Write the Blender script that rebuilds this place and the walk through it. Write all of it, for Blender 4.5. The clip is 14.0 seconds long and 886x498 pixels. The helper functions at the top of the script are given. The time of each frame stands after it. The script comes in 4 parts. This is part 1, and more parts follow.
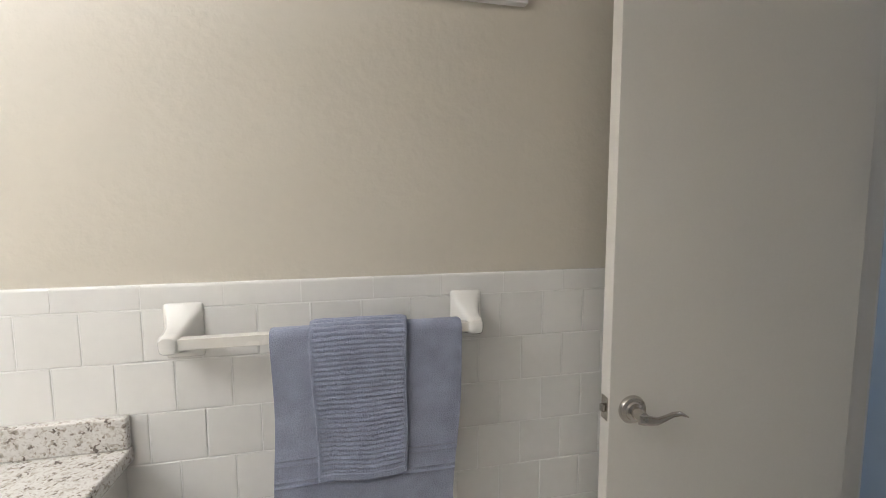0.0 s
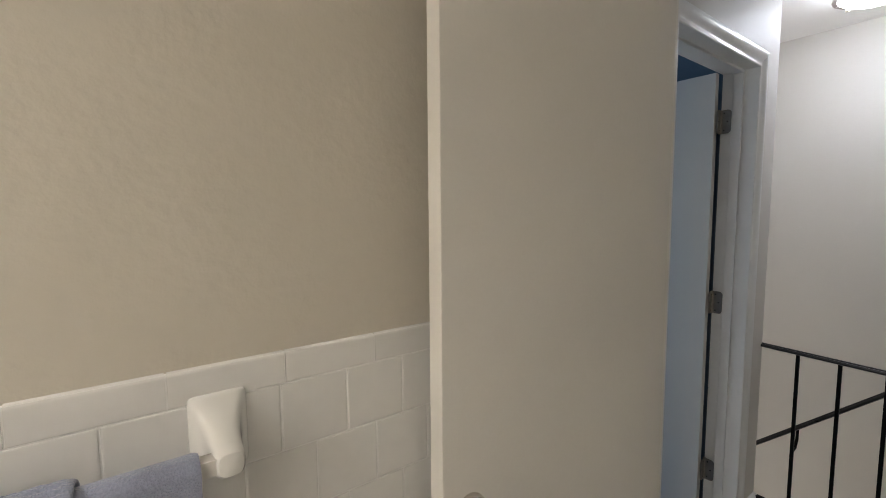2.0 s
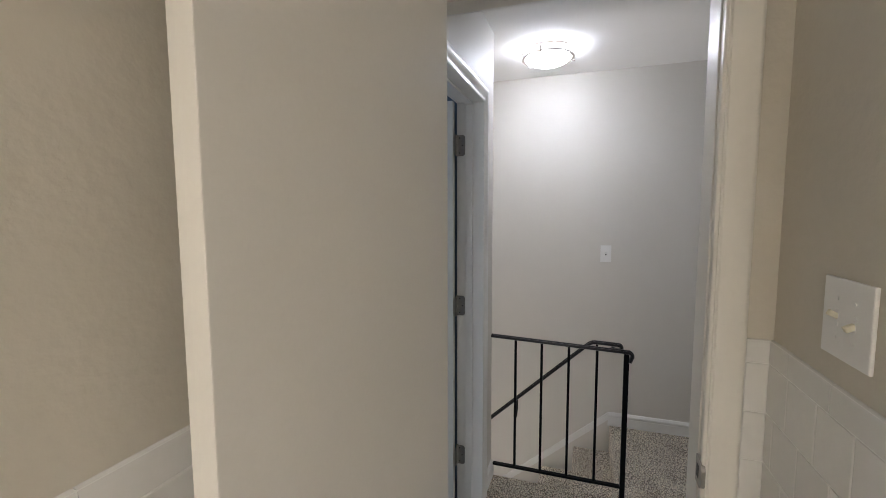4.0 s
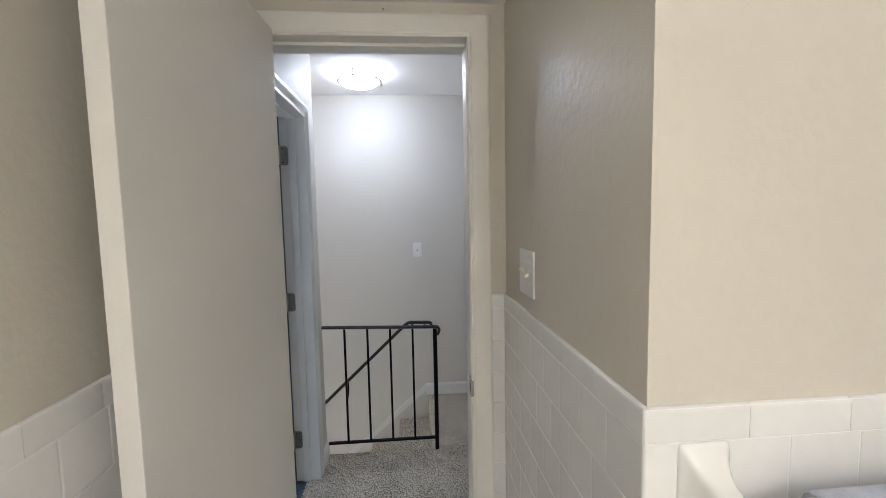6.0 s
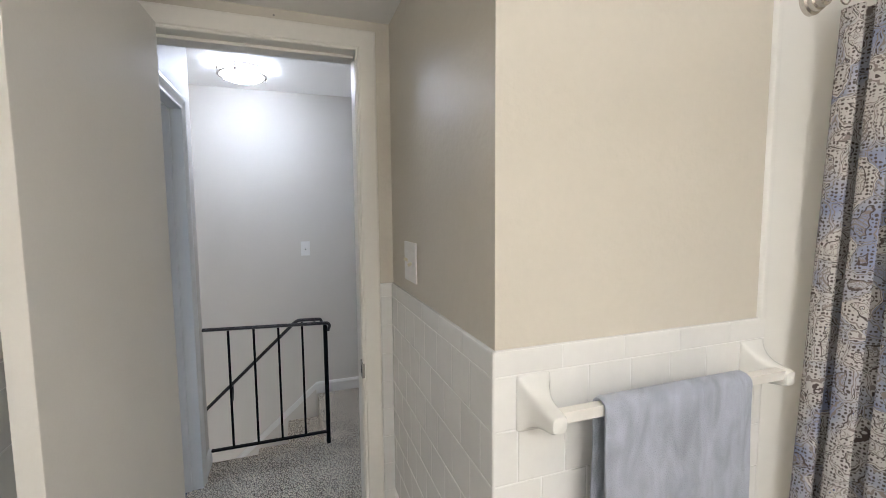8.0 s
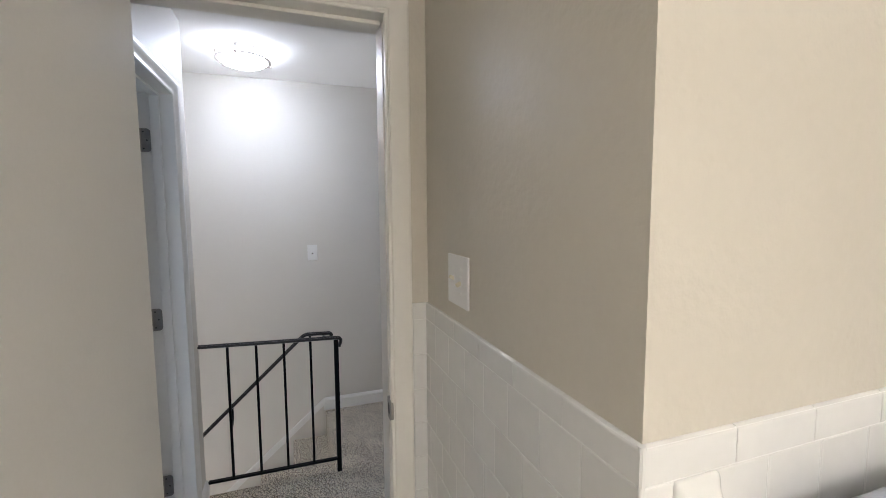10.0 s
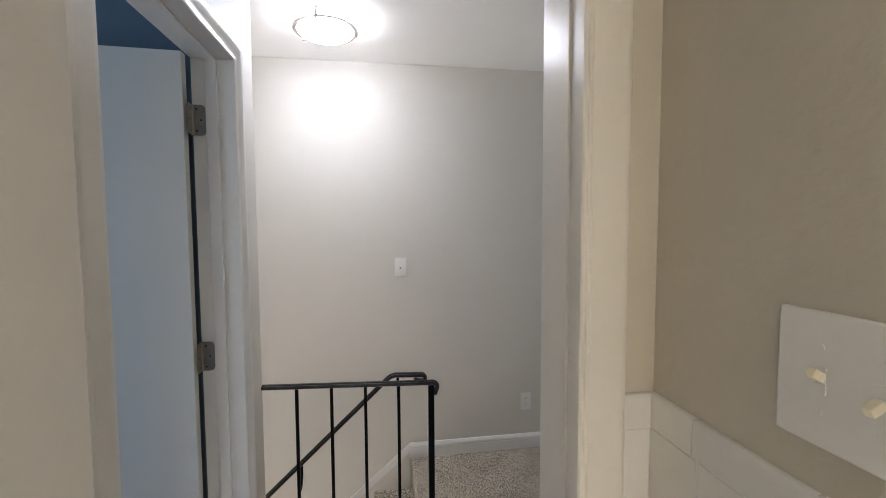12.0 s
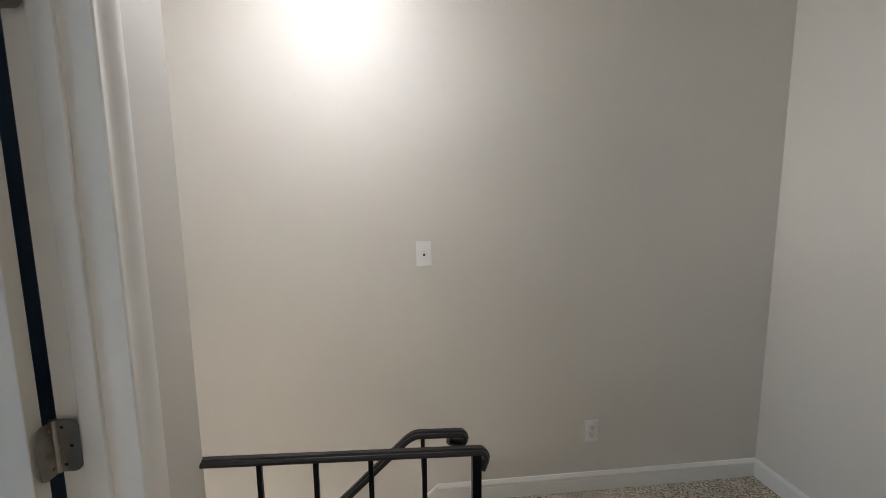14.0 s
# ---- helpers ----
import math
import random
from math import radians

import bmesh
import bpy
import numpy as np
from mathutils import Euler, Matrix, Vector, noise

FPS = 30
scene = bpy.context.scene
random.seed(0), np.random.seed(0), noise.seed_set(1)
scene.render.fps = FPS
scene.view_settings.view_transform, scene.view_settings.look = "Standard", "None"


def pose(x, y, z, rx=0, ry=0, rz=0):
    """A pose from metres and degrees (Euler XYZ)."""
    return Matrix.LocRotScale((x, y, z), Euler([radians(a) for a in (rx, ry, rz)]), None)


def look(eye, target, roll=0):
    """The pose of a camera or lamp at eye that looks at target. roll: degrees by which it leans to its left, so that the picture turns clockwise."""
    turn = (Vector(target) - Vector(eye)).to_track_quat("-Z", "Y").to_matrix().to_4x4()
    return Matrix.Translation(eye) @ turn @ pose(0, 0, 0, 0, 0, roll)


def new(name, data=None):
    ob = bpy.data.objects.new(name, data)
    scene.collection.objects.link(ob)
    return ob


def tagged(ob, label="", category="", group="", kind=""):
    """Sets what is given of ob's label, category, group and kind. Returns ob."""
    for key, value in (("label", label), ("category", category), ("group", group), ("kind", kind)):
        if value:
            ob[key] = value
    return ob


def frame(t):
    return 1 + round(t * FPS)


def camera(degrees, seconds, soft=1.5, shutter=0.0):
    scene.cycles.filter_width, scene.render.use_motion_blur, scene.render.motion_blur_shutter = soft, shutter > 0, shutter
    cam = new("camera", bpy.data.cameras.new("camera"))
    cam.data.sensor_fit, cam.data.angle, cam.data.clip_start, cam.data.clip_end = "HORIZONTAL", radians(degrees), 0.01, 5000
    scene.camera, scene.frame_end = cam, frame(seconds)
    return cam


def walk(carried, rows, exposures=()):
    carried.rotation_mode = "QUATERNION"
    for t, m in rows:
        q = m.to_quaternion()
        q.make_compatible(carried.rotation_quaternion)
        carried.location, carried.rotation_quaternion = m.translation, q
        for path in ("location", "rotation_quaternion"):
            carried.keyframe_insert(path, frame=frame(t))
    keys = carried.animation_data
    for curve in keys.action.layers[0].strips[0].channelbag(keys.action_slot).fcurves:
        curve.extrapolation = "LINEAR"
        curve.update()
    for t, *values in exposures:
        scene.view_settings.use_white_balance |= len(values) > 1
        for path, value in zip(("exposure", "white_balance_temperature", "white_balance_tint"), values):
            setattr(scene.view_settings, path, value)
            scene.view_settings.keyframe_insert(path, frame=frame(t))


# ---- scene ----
cam = camera(92.3, 14.0, soft=0.9)
PATH = [
    (0, (0.183, 0.511, 1.395), (0.609, 2.456, 1.207), -0.2),
    (0.5, (0.239, 0.626, 1.367), (0.861, 2.517, 1.174), -0.3),
    (1, (0.312, 0.732, 1.399), (1.141, 2.543, 1.218), -0.3),
    (1.5, (0.352, 0.78, 1.434), (1.365, 2.495, 1.26), -0.4),
    (2, (0.353, 0.799, 1.456), (1.542, 2.398, 1.283), -0.4),
    (2.5, (0.358, 0.815, 1.498), (1.743, 2.240, 1.300), 0.0),
    (3, (0.400, 0.872, 1.495), (2.029, 2.020, 1.320), -0.1),
    (3.5, (0.424, 0.908, 1.502), (2.203, 1.805, 1.328), 0.1),
    (4, (0.429, 0.981, 1.519), (2.315, 1.622, 1.341), -0.2),
    (4.2, (0.422, 0.987, 1.497), (2.339, 1.533, 1.331), -0.1),
    (6.3, (0.049, 0.916, 1.52), (2.026, 0.667, 1.352), -0.6),
    (6.5, (0.028, 0.912, 1.506), (1.998, 0.606, 1.344), -0.1),
    (7, (-0.013, 0.9, 1.491), (1.929, 0.451, 1.327), -0.3),
    (7.5, (-0.061, 0.924, 1.487), (1.842, 0.329, 1.325), -0.3),
    (7.7, (-0.072, 0.938, 1.495), (1.814, 0.292, 1.325), -0.5),
    (9.8, (0.209, 0.98, 1.523), (2.076, 0.284, 1.348), -0.4),
    (10, (0.261, 0.981, 1.52), (2.141, 0.324, 1.344), -0.4),
    (10.5, (0.411, 0.988, 1.508), (2.329, 0.446, 1.341), -0.2),
    (11, (0.575, 1.018, 1.51), (2.518, 0.566, 1.365), -0.1),
    (11.5, (0.735, 1.017, 1.497), (2.696, 0.647, 1.363), -0.3),
    (12, (0.923, 1.003, 1.495), (2.895, 0.694, 1.371), -0.3),
    (12.5, (1.107, 0.991, 1.49), (3.086, 0.739, 1.352), -0.7),
    (13, (1.300, 1.006, 1.490), (3.280, 0.773, 1.332), -0.4),
    (13.5, (1.512, 0.980, 1.482), (3.490, 0.771, 1.294), -0.6),
    (14, (1.673, 0.974, 1.490), (3.643, 0.763, 1.228), -0.6),
]
EXPOSURE = [(0.0, 0.66, 6030, 12), (1.0, 0.70, 6450, 12), (2.0, 0.66, 6650, 12), (4.0, 0.86, 6550, 13), (6.5, 0.99, 6030, 12), (7.7, 1.00, 6030, 12),
            (10.0, 1.10, 6200, 13), (11.0, 1.18, 6450, 14), (12.6, 1.16, 6850, 13), (14.0, 1.12, 7100, 12)]
walk(cam, [(t, look(eye, target, roll)) for t, eye, target, roll in PATH], EXPOSURE)

# ---------- world, lights, exposure ----------
world = bpy.data.worlds.new("world")
scene.world = world
world.use_nodes = True
wn = world.node_tree
sky = wn.nodes.new("ShaderNodeTexSky")
sky.sky_type = "NISHITA"
sky.sun_disc = False
sky.sun_elevation = radians(35)
sky.sun_rotation = radians(200)
wn.links.new(sky.outputs[0], wn.nodes["Background"].inputs[0])
wn.nodes["Background"].inputs[1].default_value = 0.1


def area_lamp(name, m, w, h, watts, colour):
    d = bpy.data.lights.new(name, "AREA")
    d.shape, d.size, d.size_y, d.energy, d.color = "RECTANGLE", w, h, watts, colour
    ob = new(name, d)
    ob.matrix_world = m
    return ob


# unseen lamps added over the vanity, shining down and up to the ceiling, stand in for the bathroom light; fill added
# below the stairs; daylight in the unseen bedroom window
area_lamp("unseen_bath_light_down", look((-1.25, 0.50, 2.06), (-1.22, 0.50, 0.6)), 0.45, 0.90, 5, (1.0, 0.99, 0.97))
area_lamp("unseen_bath_light_up", look((-1.00, 0.68, 1.72), (-1.00, 0.681, 2.17)), 0.80, 1.00, 18.5, (1.0, 0.99, 0.97))
# added fill from the closed stair foot, brightens the hall; no source known there
area_lamp("stair_foot_fill", look((3.13, 3.05, -2.25), (3.13, 2.9, 0.0)), 0.78, 2.2, 72, (0.95, 0.97, 1.0))
area_lamp("bedroom_daylight", look((0.9, 4.25, 1.5), (1.6, 1.6, 1.2)), 1.1, 1.2, 12, (0.56, 0.76, 1.0))


# ---------- materials ----------
def principled(name, colour, rough=0.5, metal=0.0, spec=0.5):
    m = bpy.data.materials.new(name)
    m.use_nodes = True
    b = m.node_tree.nodes["Principled BSDF"]
    b.inputs["Base Color"].default_value = (*colour, 1)
    b.inputs["Roughness"].default_value = rough
    b.inputs["Metallic"].default_value = metal
    b.inputs["Specular IOR Level"].default_value = spec
    return m, m.node_tree, b


def surface(name, colour, rough=0.5, metal=0.0, spec=0.5, vary=0.06, vary_scale=2.0, bump=0.0, bump_scale=200.0,
            stretch=(1, 1, 1), detail=3.0, rough_vary=0.06, random=0.0, distance=0.002):
    """Paint, stone, metal and cloth: a base colour that drifts at a large and a small scale, uneven gloss, fine relief."""
    m, t, b = principled(name, colour, rough, metal, spec)
    n, link = t.nodes, t.links.new
    mp = n.new("ShaderNodeMapping")
    mp.inputs["Scale"].default_value = stretch
    geo = n.new("ShaderNodeNewGeometry")
    link(geo.outputs["Position"], mp.inputs[0])
    big = n.new("ShaderNodeTexNoise")
    big.inputs["Scale"].default_value, big.inputs["Detail"].default_value = vary_scale, 4
    small = n.new("ShaderNodeTexNoise")
    small.inputs["Scale"].default_value, small.inputs["Detail"].default_value = bump_scale, detail
    link(mp.outputs[0], big.inputs[0])
    link(mp.outputs[0], small.inputs[0])
    add = n.new("ShaderNodeMath")
    add.operation = "MULTIPLY_ADD"
    link(small.outputs[0], add.inputs[0])
    add.inputs[1].default_value = 0.5
    link(big.outputs[0], add.inputs[2])
    ramp = n.new("ShaderNodeMapRange")
    ramp.inputs["From Min"].default_value, ramp.inputs["From Max"].default_value = 0.45, 1.05
    ramp.inputs["To Min"].default_value, ramp.inputs["To Max"].default_value = 1 - vary, 1 + vary
    link(add.outputs[0], ramp.inputs[0])
    val = ramp.outputs[0]
    if random:
        info = n.new("ShaderNodeObjectInfo")
        r2 = n.new("ShaderNodeMapRange")
        r2.inputs["To Min"].default_value, r2.inputs["To Max"].default_value = 1 - random, 1 + random
        link(info.outputs["Random"], r2.inputs[0])
        mul = n.new("ShaderNodeMath")
        mul.operation = "MULTIPLY"
        link(val, mul.inputs[0])
        link(r2.outputs[0], mul.inputs[1])
        val = mul.outputs[0]
    mix = n.new("ShaderNodeVectorMath")
    mix.operation = "SCALE"
    mix.inputs[0].default_value = colour
    link(val, mix.inputs["Scale"])
    link(mix.outputs[0], b.inputs["Base Color"])
    rr = n.new("ShaderNodeMapRange")
    rr.inputs["To Min"].default_value, rr.inputs["To Max"].default_value = max(0.02, rough - rough_vary), min(1, rough + rough_vary)
    link(big.outputs[0], rr.inputs[0])
    link(rr.outputs[0], b.inputs["Roughness"])
    if bump:
        bp = n.new("ShaderNodeBump")
        bp.inputs["Strength"].default_value, bp.inputs["Distance"].default_value = bump, distance
        link(small.outputs[0], bp.inputs["Height"])
        link(bp.outputs[0], b.inputs["Normal"])
    return m


M_BATH = surface("beige_wall_paint", (0.65, 0.60, 0.51), 0.46, vary=0.03, vary_scale=1.5, bump=0.44, bump_scale=62, detail=4, distance=0.003)
M_BATHCEIL = surface("cream_ceiling_paint", (0.83, 0.81, 0.77), 0.7, vary=0.02, bump=0.2, bump_scale=150)
M_HALL = surface("greige_wall_paint", (0.745, 0.712, 0.66), 0.55, vary=0.025, vary_scale=1.2, bump=0.12, bump_scale=220)
M_BLUE = surface("blue_wall_paint", (0.13, 0.195, 0.26), 0.6, vary=0.04, bump=0.15, bump_scale=150)
M_CEIL = surface("ceiling_paint", (0.88, 0.87, 0.85), 0.8, vary=0.02, bump=0.2, bump_scale=180)
M_TRIM = surface("white_trim_paint", (0.86, 0.85, 0.825), 0.32, vary=0.03, vary_scale=4, bump=0.06, bump_scale=60)
M_CREAM = surface("cream_trim_paint", (0.84, 0.805, 0.735), 0.34, vary=0.03, vary_scale=4, bump=0.06, bump_scale=60)
M_DOOR = surface("off_white_door_paint", (0.79, 0.76, 0.70), 0.36, vary=0.025, vary_scale=2.5, bump=0.08, bump_scale=140)
M_TILE = surface("glazed_white_tile", (0.80, 0.785, 0.75), 0.16, vary=0.03, vary_scale=5, bump=0.04, bump_scale=40, random=0.025, rough_vary=0.04)
M_GROUT = surface("pale_grout", (0.84, 0.83, 0.80), 0.6, vary=0.06, vary_scale=15, bump=0.3, bump_scale=500)
M_CERAMIC = surface("white_ceramic", (0.80, 0.785, 0.74), 0.12, vary=0.015, bump=0.03, bump_scale=25)
M_ENAMEL = surface("white_enamel_bar", (0.80, 0.77, 0.71), 0.25, vary=0.03, vary_scale=9)
M_NICKEL = surface("brushed_nickel", (0.60, 0.56, 0.51), 0.24, metal=1.0, vary=0.06, vary_scale=30, bump=0.05, bump_scale=300, stretch=(1, 1, 6))
M_STEEL = surface("hinge_steel", (0.36, 0.34, 0.31), 0.38, metal=1.0, vary=0.12, vary_scale=40, bump=0.05, bump_scale=300)
M_IRON = surface("black_painted_iron", (0.005, 0.005, 0.006), 0.42, spec=0.12, vary=0.25, vary_scale=25, bump=0.10, bump_scale=220)
M_RAILTOP = surface("worn_dark_bronze_rail", (0.020, 0.018, 0.019), 0.30, metal=0.1, vary=0.35, vary_scale=18, bump=0.08, bump_scale=160, stretch=(1, 0.2, 1))
M_PLASTIC = surface("white_plastic", (0.90, 0.89, 0.87), 0.30, vary=0.02, vary_scale=12)
M_SLOT = surface("dark_slot", (0.03, 0.03, 0.03), 0.6)
M_IVORY = surface("ivory_toggle", (0.79, 0.73, 0.58), 0.35, vary=0.04, vary_scale=60)
M_FLOOR = surface("bath_floor_vinyl", (0.70, 0.67, 0.62), 0.4, vary=0.08, vary_scale=5, bump=0.05)
M_CAB = surface("white_cabinet_paint", (0.74, 0.72, 0.67), 0.4, vary=0.03, bump=0.05, bump_scale=80)


def make_granite():
    m, t, b = principled("speckled_granite", (0.7, 0.68, 0.64), 0.12)
    n, link = t.nodes, t.links.new
    geo = n.new("ShaderNodeNewGeometry")
    v1, v2, ns = n.new("ShaderNodeTexVoronoi"), n.new("ShaderNodeTexVoronoi"), n.new("ShaderNodeTexNoise")
    v1.inputs["Scale"].default_value, v2.inputs["Scale"].default_value = 210, 420
    ns.inputs["Scale"].default_value, ns.inputs["Detail"].default_value = 60, 8
    warp = n.new("ShaderNodeVectorMath")
    warp.operation = "MULTIPLY_ADD"
    warp.inputs[1].default_value = (0.016, 0.016, 0.016)
    link(geo.outputs["Position"], ns.inputs[0])
    link(ns.outputs["Color"], warp.inputs[0])
    link(geo.outputs["Position"], warp.inputs[2])
    link(warp.outputs[0], v1.inputs["Vector"])
    link(warp.outputs[0], v2.inputs["Vector"])
    # drifts of flecks: the fleck's own chance is pulled up or down by a broad noise
    drift = n.new("ShaderNodeTexNoise")
    drift.inputs["Scale"].default_value, drift.inputs["Detail"].default_value = 38, 3
    link(geo.outputs["Position"], drift.inputs[0])
    sep, sep2 = n.new("ShaderNodeSeparateColor"), n.new("ShaderNodeSeparateColor")
    link(v1.outputs["Color"], sep.inputs[0])
    link(v2.outputs["Color"], sep2.inputs[0])
    lift = n.new("ShaderNodeMath")
    lift.operation = "MULTIPLY_ADD"
    link(drift.outputs[0], lift.inputs[0])
    lift.inputs[1].default_value = 1.5
    link(sep.outputs[0], lift.inputs[2])
    span = n.new("ShaderNodeMapRange")
    span.inputs["From Min"].default_value, span.inputs["From Max"].default_value = 0.55, 1.75
    link(lift.outputs[0], span.inputs[0])
    r1, r2 = n.new("ShaderNodeValToRGB"), n.new("ShaderNodeValToRGB")
    link(span.outputs[0], r1.inputs[0])
    r1.color_ramp.elements[0].color = (0.16, 0.135, 0.12, 1)
    r1.color_ramp.elements[1].color = (0.70, 0.68, 0.645, 1)
    for pos, c in ((0.13, (0.24, 0.205, 0.18)), (0.20, (0.40, 0.36, 0.31)), (0.30, (0.52, 0.48, 0.425)), (0.42, (0.62, 0.59, 0.545)), (0.60, (0.67, 0.645, 0.61))):
        e = r1.color_ramp.elements.new(pos)
        e.color = (*c, 1)
    link(sep2.outputs[1], r2.inputs[0])
    r2.color_ramp.elements[0].color = (0.62, 0.58, 0.54, 1)
    r2.color_ramp.elements[1].position = 0.22
    r2.color_ramp.elements[1].color = (1, 1, 1, 1)
    mx = n.new("ShaderNodeMix")
    mx.data_type, mx.blend_type = "RGBA", "MULTIPLY"
    mx.inputs["Factor"].default_value = 0.7
    link(r1.outputs[0], mx.inputs["A"])
    link(r2.outputs[0], mx.inputs["B"])
    link(mx.outputs["Result"], b.inputs["Base Color"])
    return m


M_GRANITE = make_granite()


def make_carpet(name, light, dark, scale=105):
    """Looped pile in wavering rows: pale loops, short dark gaps between them, paler and darker drifts."""
    m, t, b = principled(name, light, 0.95, spec=0.15)
    n, link = t.nodes, t.links.new
    geo = n.new("ShaderNodeNewGeometry")
    sway, fuzz, big = n.new("ShaderNodeTexNoise"), n.new("ShaderNodeTexNoise"), n.new("ShaderNodeTexNoise")
    sway.inputs["Scale"].default_value, fuzz.inputs["Scale"].default_value, big.inputs["Scale"].default_value = 14, 230, 6
    for x in (sway, fuzz, big):
        link(geo.outputs["Position"], x.inputs["Vector"])
    warp = n.new("ShaderNodeVectorMath")
    warp.operation = "MULTIPLY_ADD"
    warp.inputs[1].default_value = (0.02, 0.02, 0.02)
    link(sway.outputs["Color"], warp.inputs[0])
    link(geo.outputs["Position"], warp.inputs[2])
    mp = n.new("ShaderNodeMapping")
    mp.inputs["Scale"].default_value = (0.85, 1.2, 1.0)
    # treads and risers unrolled into one sheet
    xyz, sheet, drop = n.new("ShaderNodeSeparateXYZ"), n.new("ShaderNodeCombineXYZ"), n.new("ShaderNodeMath")
    drop.operation = "SUBTRACT"
    link(warp.outputs[0], xyz.inputs[0])
    link(xyz.outputs[1], drop.inputs[0])
    link(xyz.outputs[2], drop.inputs[1])
    link(xyz.outputs[0], sheet.inputs[0])
    link(drop.outputs[0], sheet.inputs[1])
    link(sheet.outputs[0], mp.inputs[0])
    vor = n.new("ShaderNodeTexVoronoi")
    vor.voronoi_dimensions = "2D"
    vor.inputs["Scale"].default_value, vor.inputs["Randomness"].default_value = scale, 0.70
    link(mp.outputs[0], vor.inputs["Vector"])
    sep = n.new("ShaderNodeSeparateColor")
    link(vor.outputs["Color"], sep.inputs[0])
    loop = n.new("ShaderNodeMapRange")
    loop.inputs["From Min"].default_value, loop.inputs["From Max"].default_value = 0.64, 0.08
    link(vor.outputs["Distance"], loop.inputs[0])

    def blend(src, k, onto):
        q = n.new("ShaderNodeMath")
        q.operation = "MULTIPLY_ADD"
        link(src, q.inputs[0])
        q.inputs[1].default_value = k
        link(onto, q.inputs[2])
        return q.outputs[0]
    total = blend(sep.outputs[0], 0.50, blend(fuzz.outputs[0], 0.7, blend(big.outputs[0], 0.5, loop.outputs[0])))
    r = n.new("ShaderNodeMapRange")
    r.inputs["From Min"].default_value, r.inputs["From Max"].default_value = 0.72, 1.72
    link(total, r.inputs[0])
    mx = n.new("ShaderNodeMix")
    mx.data_type = "RGBA"
    mx.inputs["A"].default_value, mx.inputs["B"].default_value = (*dark, 1), (*light, 1)
    link(r.outputs[0], mx.inputs["Factor"])
    link(mx.outputs["Result"], b.inputs["Base Color"])
    bp = n.new("ShaderNodeBump")
    bp.inputs["Strength"].default_value, bp.inputs["Distance"].default_value = 0.8, 0.006
    link(blend(fuzz.outputs[0], 0.4, loop.outputs[0]), bp.inputs["Height"])
    link(bp.outputs[0], b.inputs["Normal"])
    return m


M_CARPET = make_carpet("beige_loop_carpet", (0.95, 0.855, 0.71), (0.13, 0.105, 0.08))
M_BLUECARPET = make_carpet("blue_grey_carpet", (0.20, 0.24, 0.30), (0.08, 0.10, 0.13))


def make_terry(name, colour, ribs=0.0, nap=0.0):
    """Terry cloth; nap brushes it into upright lighter and darker streaks."""
    m, t, b = principled(name, colour, 0.95, spec=0.1)
    b.inputs["Sheen Weight"].default_value = 0.35
    n, link = t.nodes, t.links.new
    geo = n.new("ShaderNodeNewGeometry")
    ns, big = n.new("ShaderNodeTexNoise"), n.new("ShaderNodeTexNoise")
    ns.inputs["Scale"].default_value, ns.inputs["Detail"].default_value = 380, 3
    big.inputs["Scale"].default_value, big.inputs["Detail"].default_value = 22, 3
    link(geo.outputs["Position"], ns.inputs[0])
    mp = n.new("ShaderNodeMapping")
    mp.inputs["Scale"].default_value = (1, 1, 1 - 0.62 * nap)
    link(geo.outputs["Position"], mp.inputs[0])
    link(mp.outputs[0], big.inputs[0])
    if nap:
        big.inputs["Scale"].default_value, big.inputs["Detail"].default_value = 26, 5
        big.inputs["Distortion"].default_value = 0.8
    a = n.new("ShaderNodeMath")
    a.operation = "MULTIPLY_ADD"
    link(ns.outputs[0], a.inputs[0])
    a.inputs[1].default_value = 0.9 - 0.5 * nap
    link(big.outputs[0], a.inputs[2])
    r = n.new("ShaderNodeMapRange")
    r.inputs["From Min"].default_value, r.inputs["From Max"].default_value = 0.6 - 0.15 * nap, 1.3 - 0.35 * nap
    r.inputs["To Min"].default_value, r.inputs["To Max"].default_value = 0.78 - 0.08 * ribs, 1.2 + 0.06 * ribs
    link(a.outputs[0], r.inputs[0])
    sc = n.new("ShaderNodeVectorMath")
    sc.operation = "SCALE"
    sc.inputs[0].default_value = colour
    link(r.outputs[0], sc.inputs["Scale"])
    link(sc.outputs[0], b.inputs["Base Color"])
    bp = n.new("ShaderNodeBump")
    bp.inputs["Strength"].default_value, bp.inputs["Distance"].default_value = 0.8, 0.003
    link(ns.outputs[0], bp.inputs["Height"])
    link(bp.outputs[0], b.inputs["Normal"])
    return m


M_TERRY = make_terry("blue_grey_terry", (0.31, 0.335, 0.435))
M_TERRY_RIB = make_terry("ribbed_blue_grey_terry", (0.33, 0.36, 0.47))
M_PLUSH = make_terry("pale_blue_grey_plush", (0.38, 0.405, 0.475), 0.5, 1.0)

def glow(name, strength):
    m, t, b = principled(name, (0.9, 0.9, 0.9), 0.4)
    b.inputs["Emission Color"].default_value = (0.80, 0.87, 1.0, 1)
    b.inputs["Emission Strength"].default_value = strength
    return m


M_GLOW = glow("lit_frosted_glass", 22.5)
M_GLOW_RIM = glow("lit_frosted_glass_rim", 14)


# ---------- mesh helpers ----------
def part(name, bm, material, parent=None, label="", smooth=False):
    me = bpy.data.meshes.new(name)
    bmesh.ops.recalc_face_normals(bm, faces=bm.faces)
    if smooth:
        for f in bm.faces:
            f.smooth = True
    bm.to_mesh(me)
    bm.free()
    me.materials.append(material)
    ob = new(name, me)
    if smooth:
        me.set_sharp_from_angle(angle=radians(35))
    if parent is not None:
        ob.parent = parent
    if label:
        ob["label"] = label
    return ob


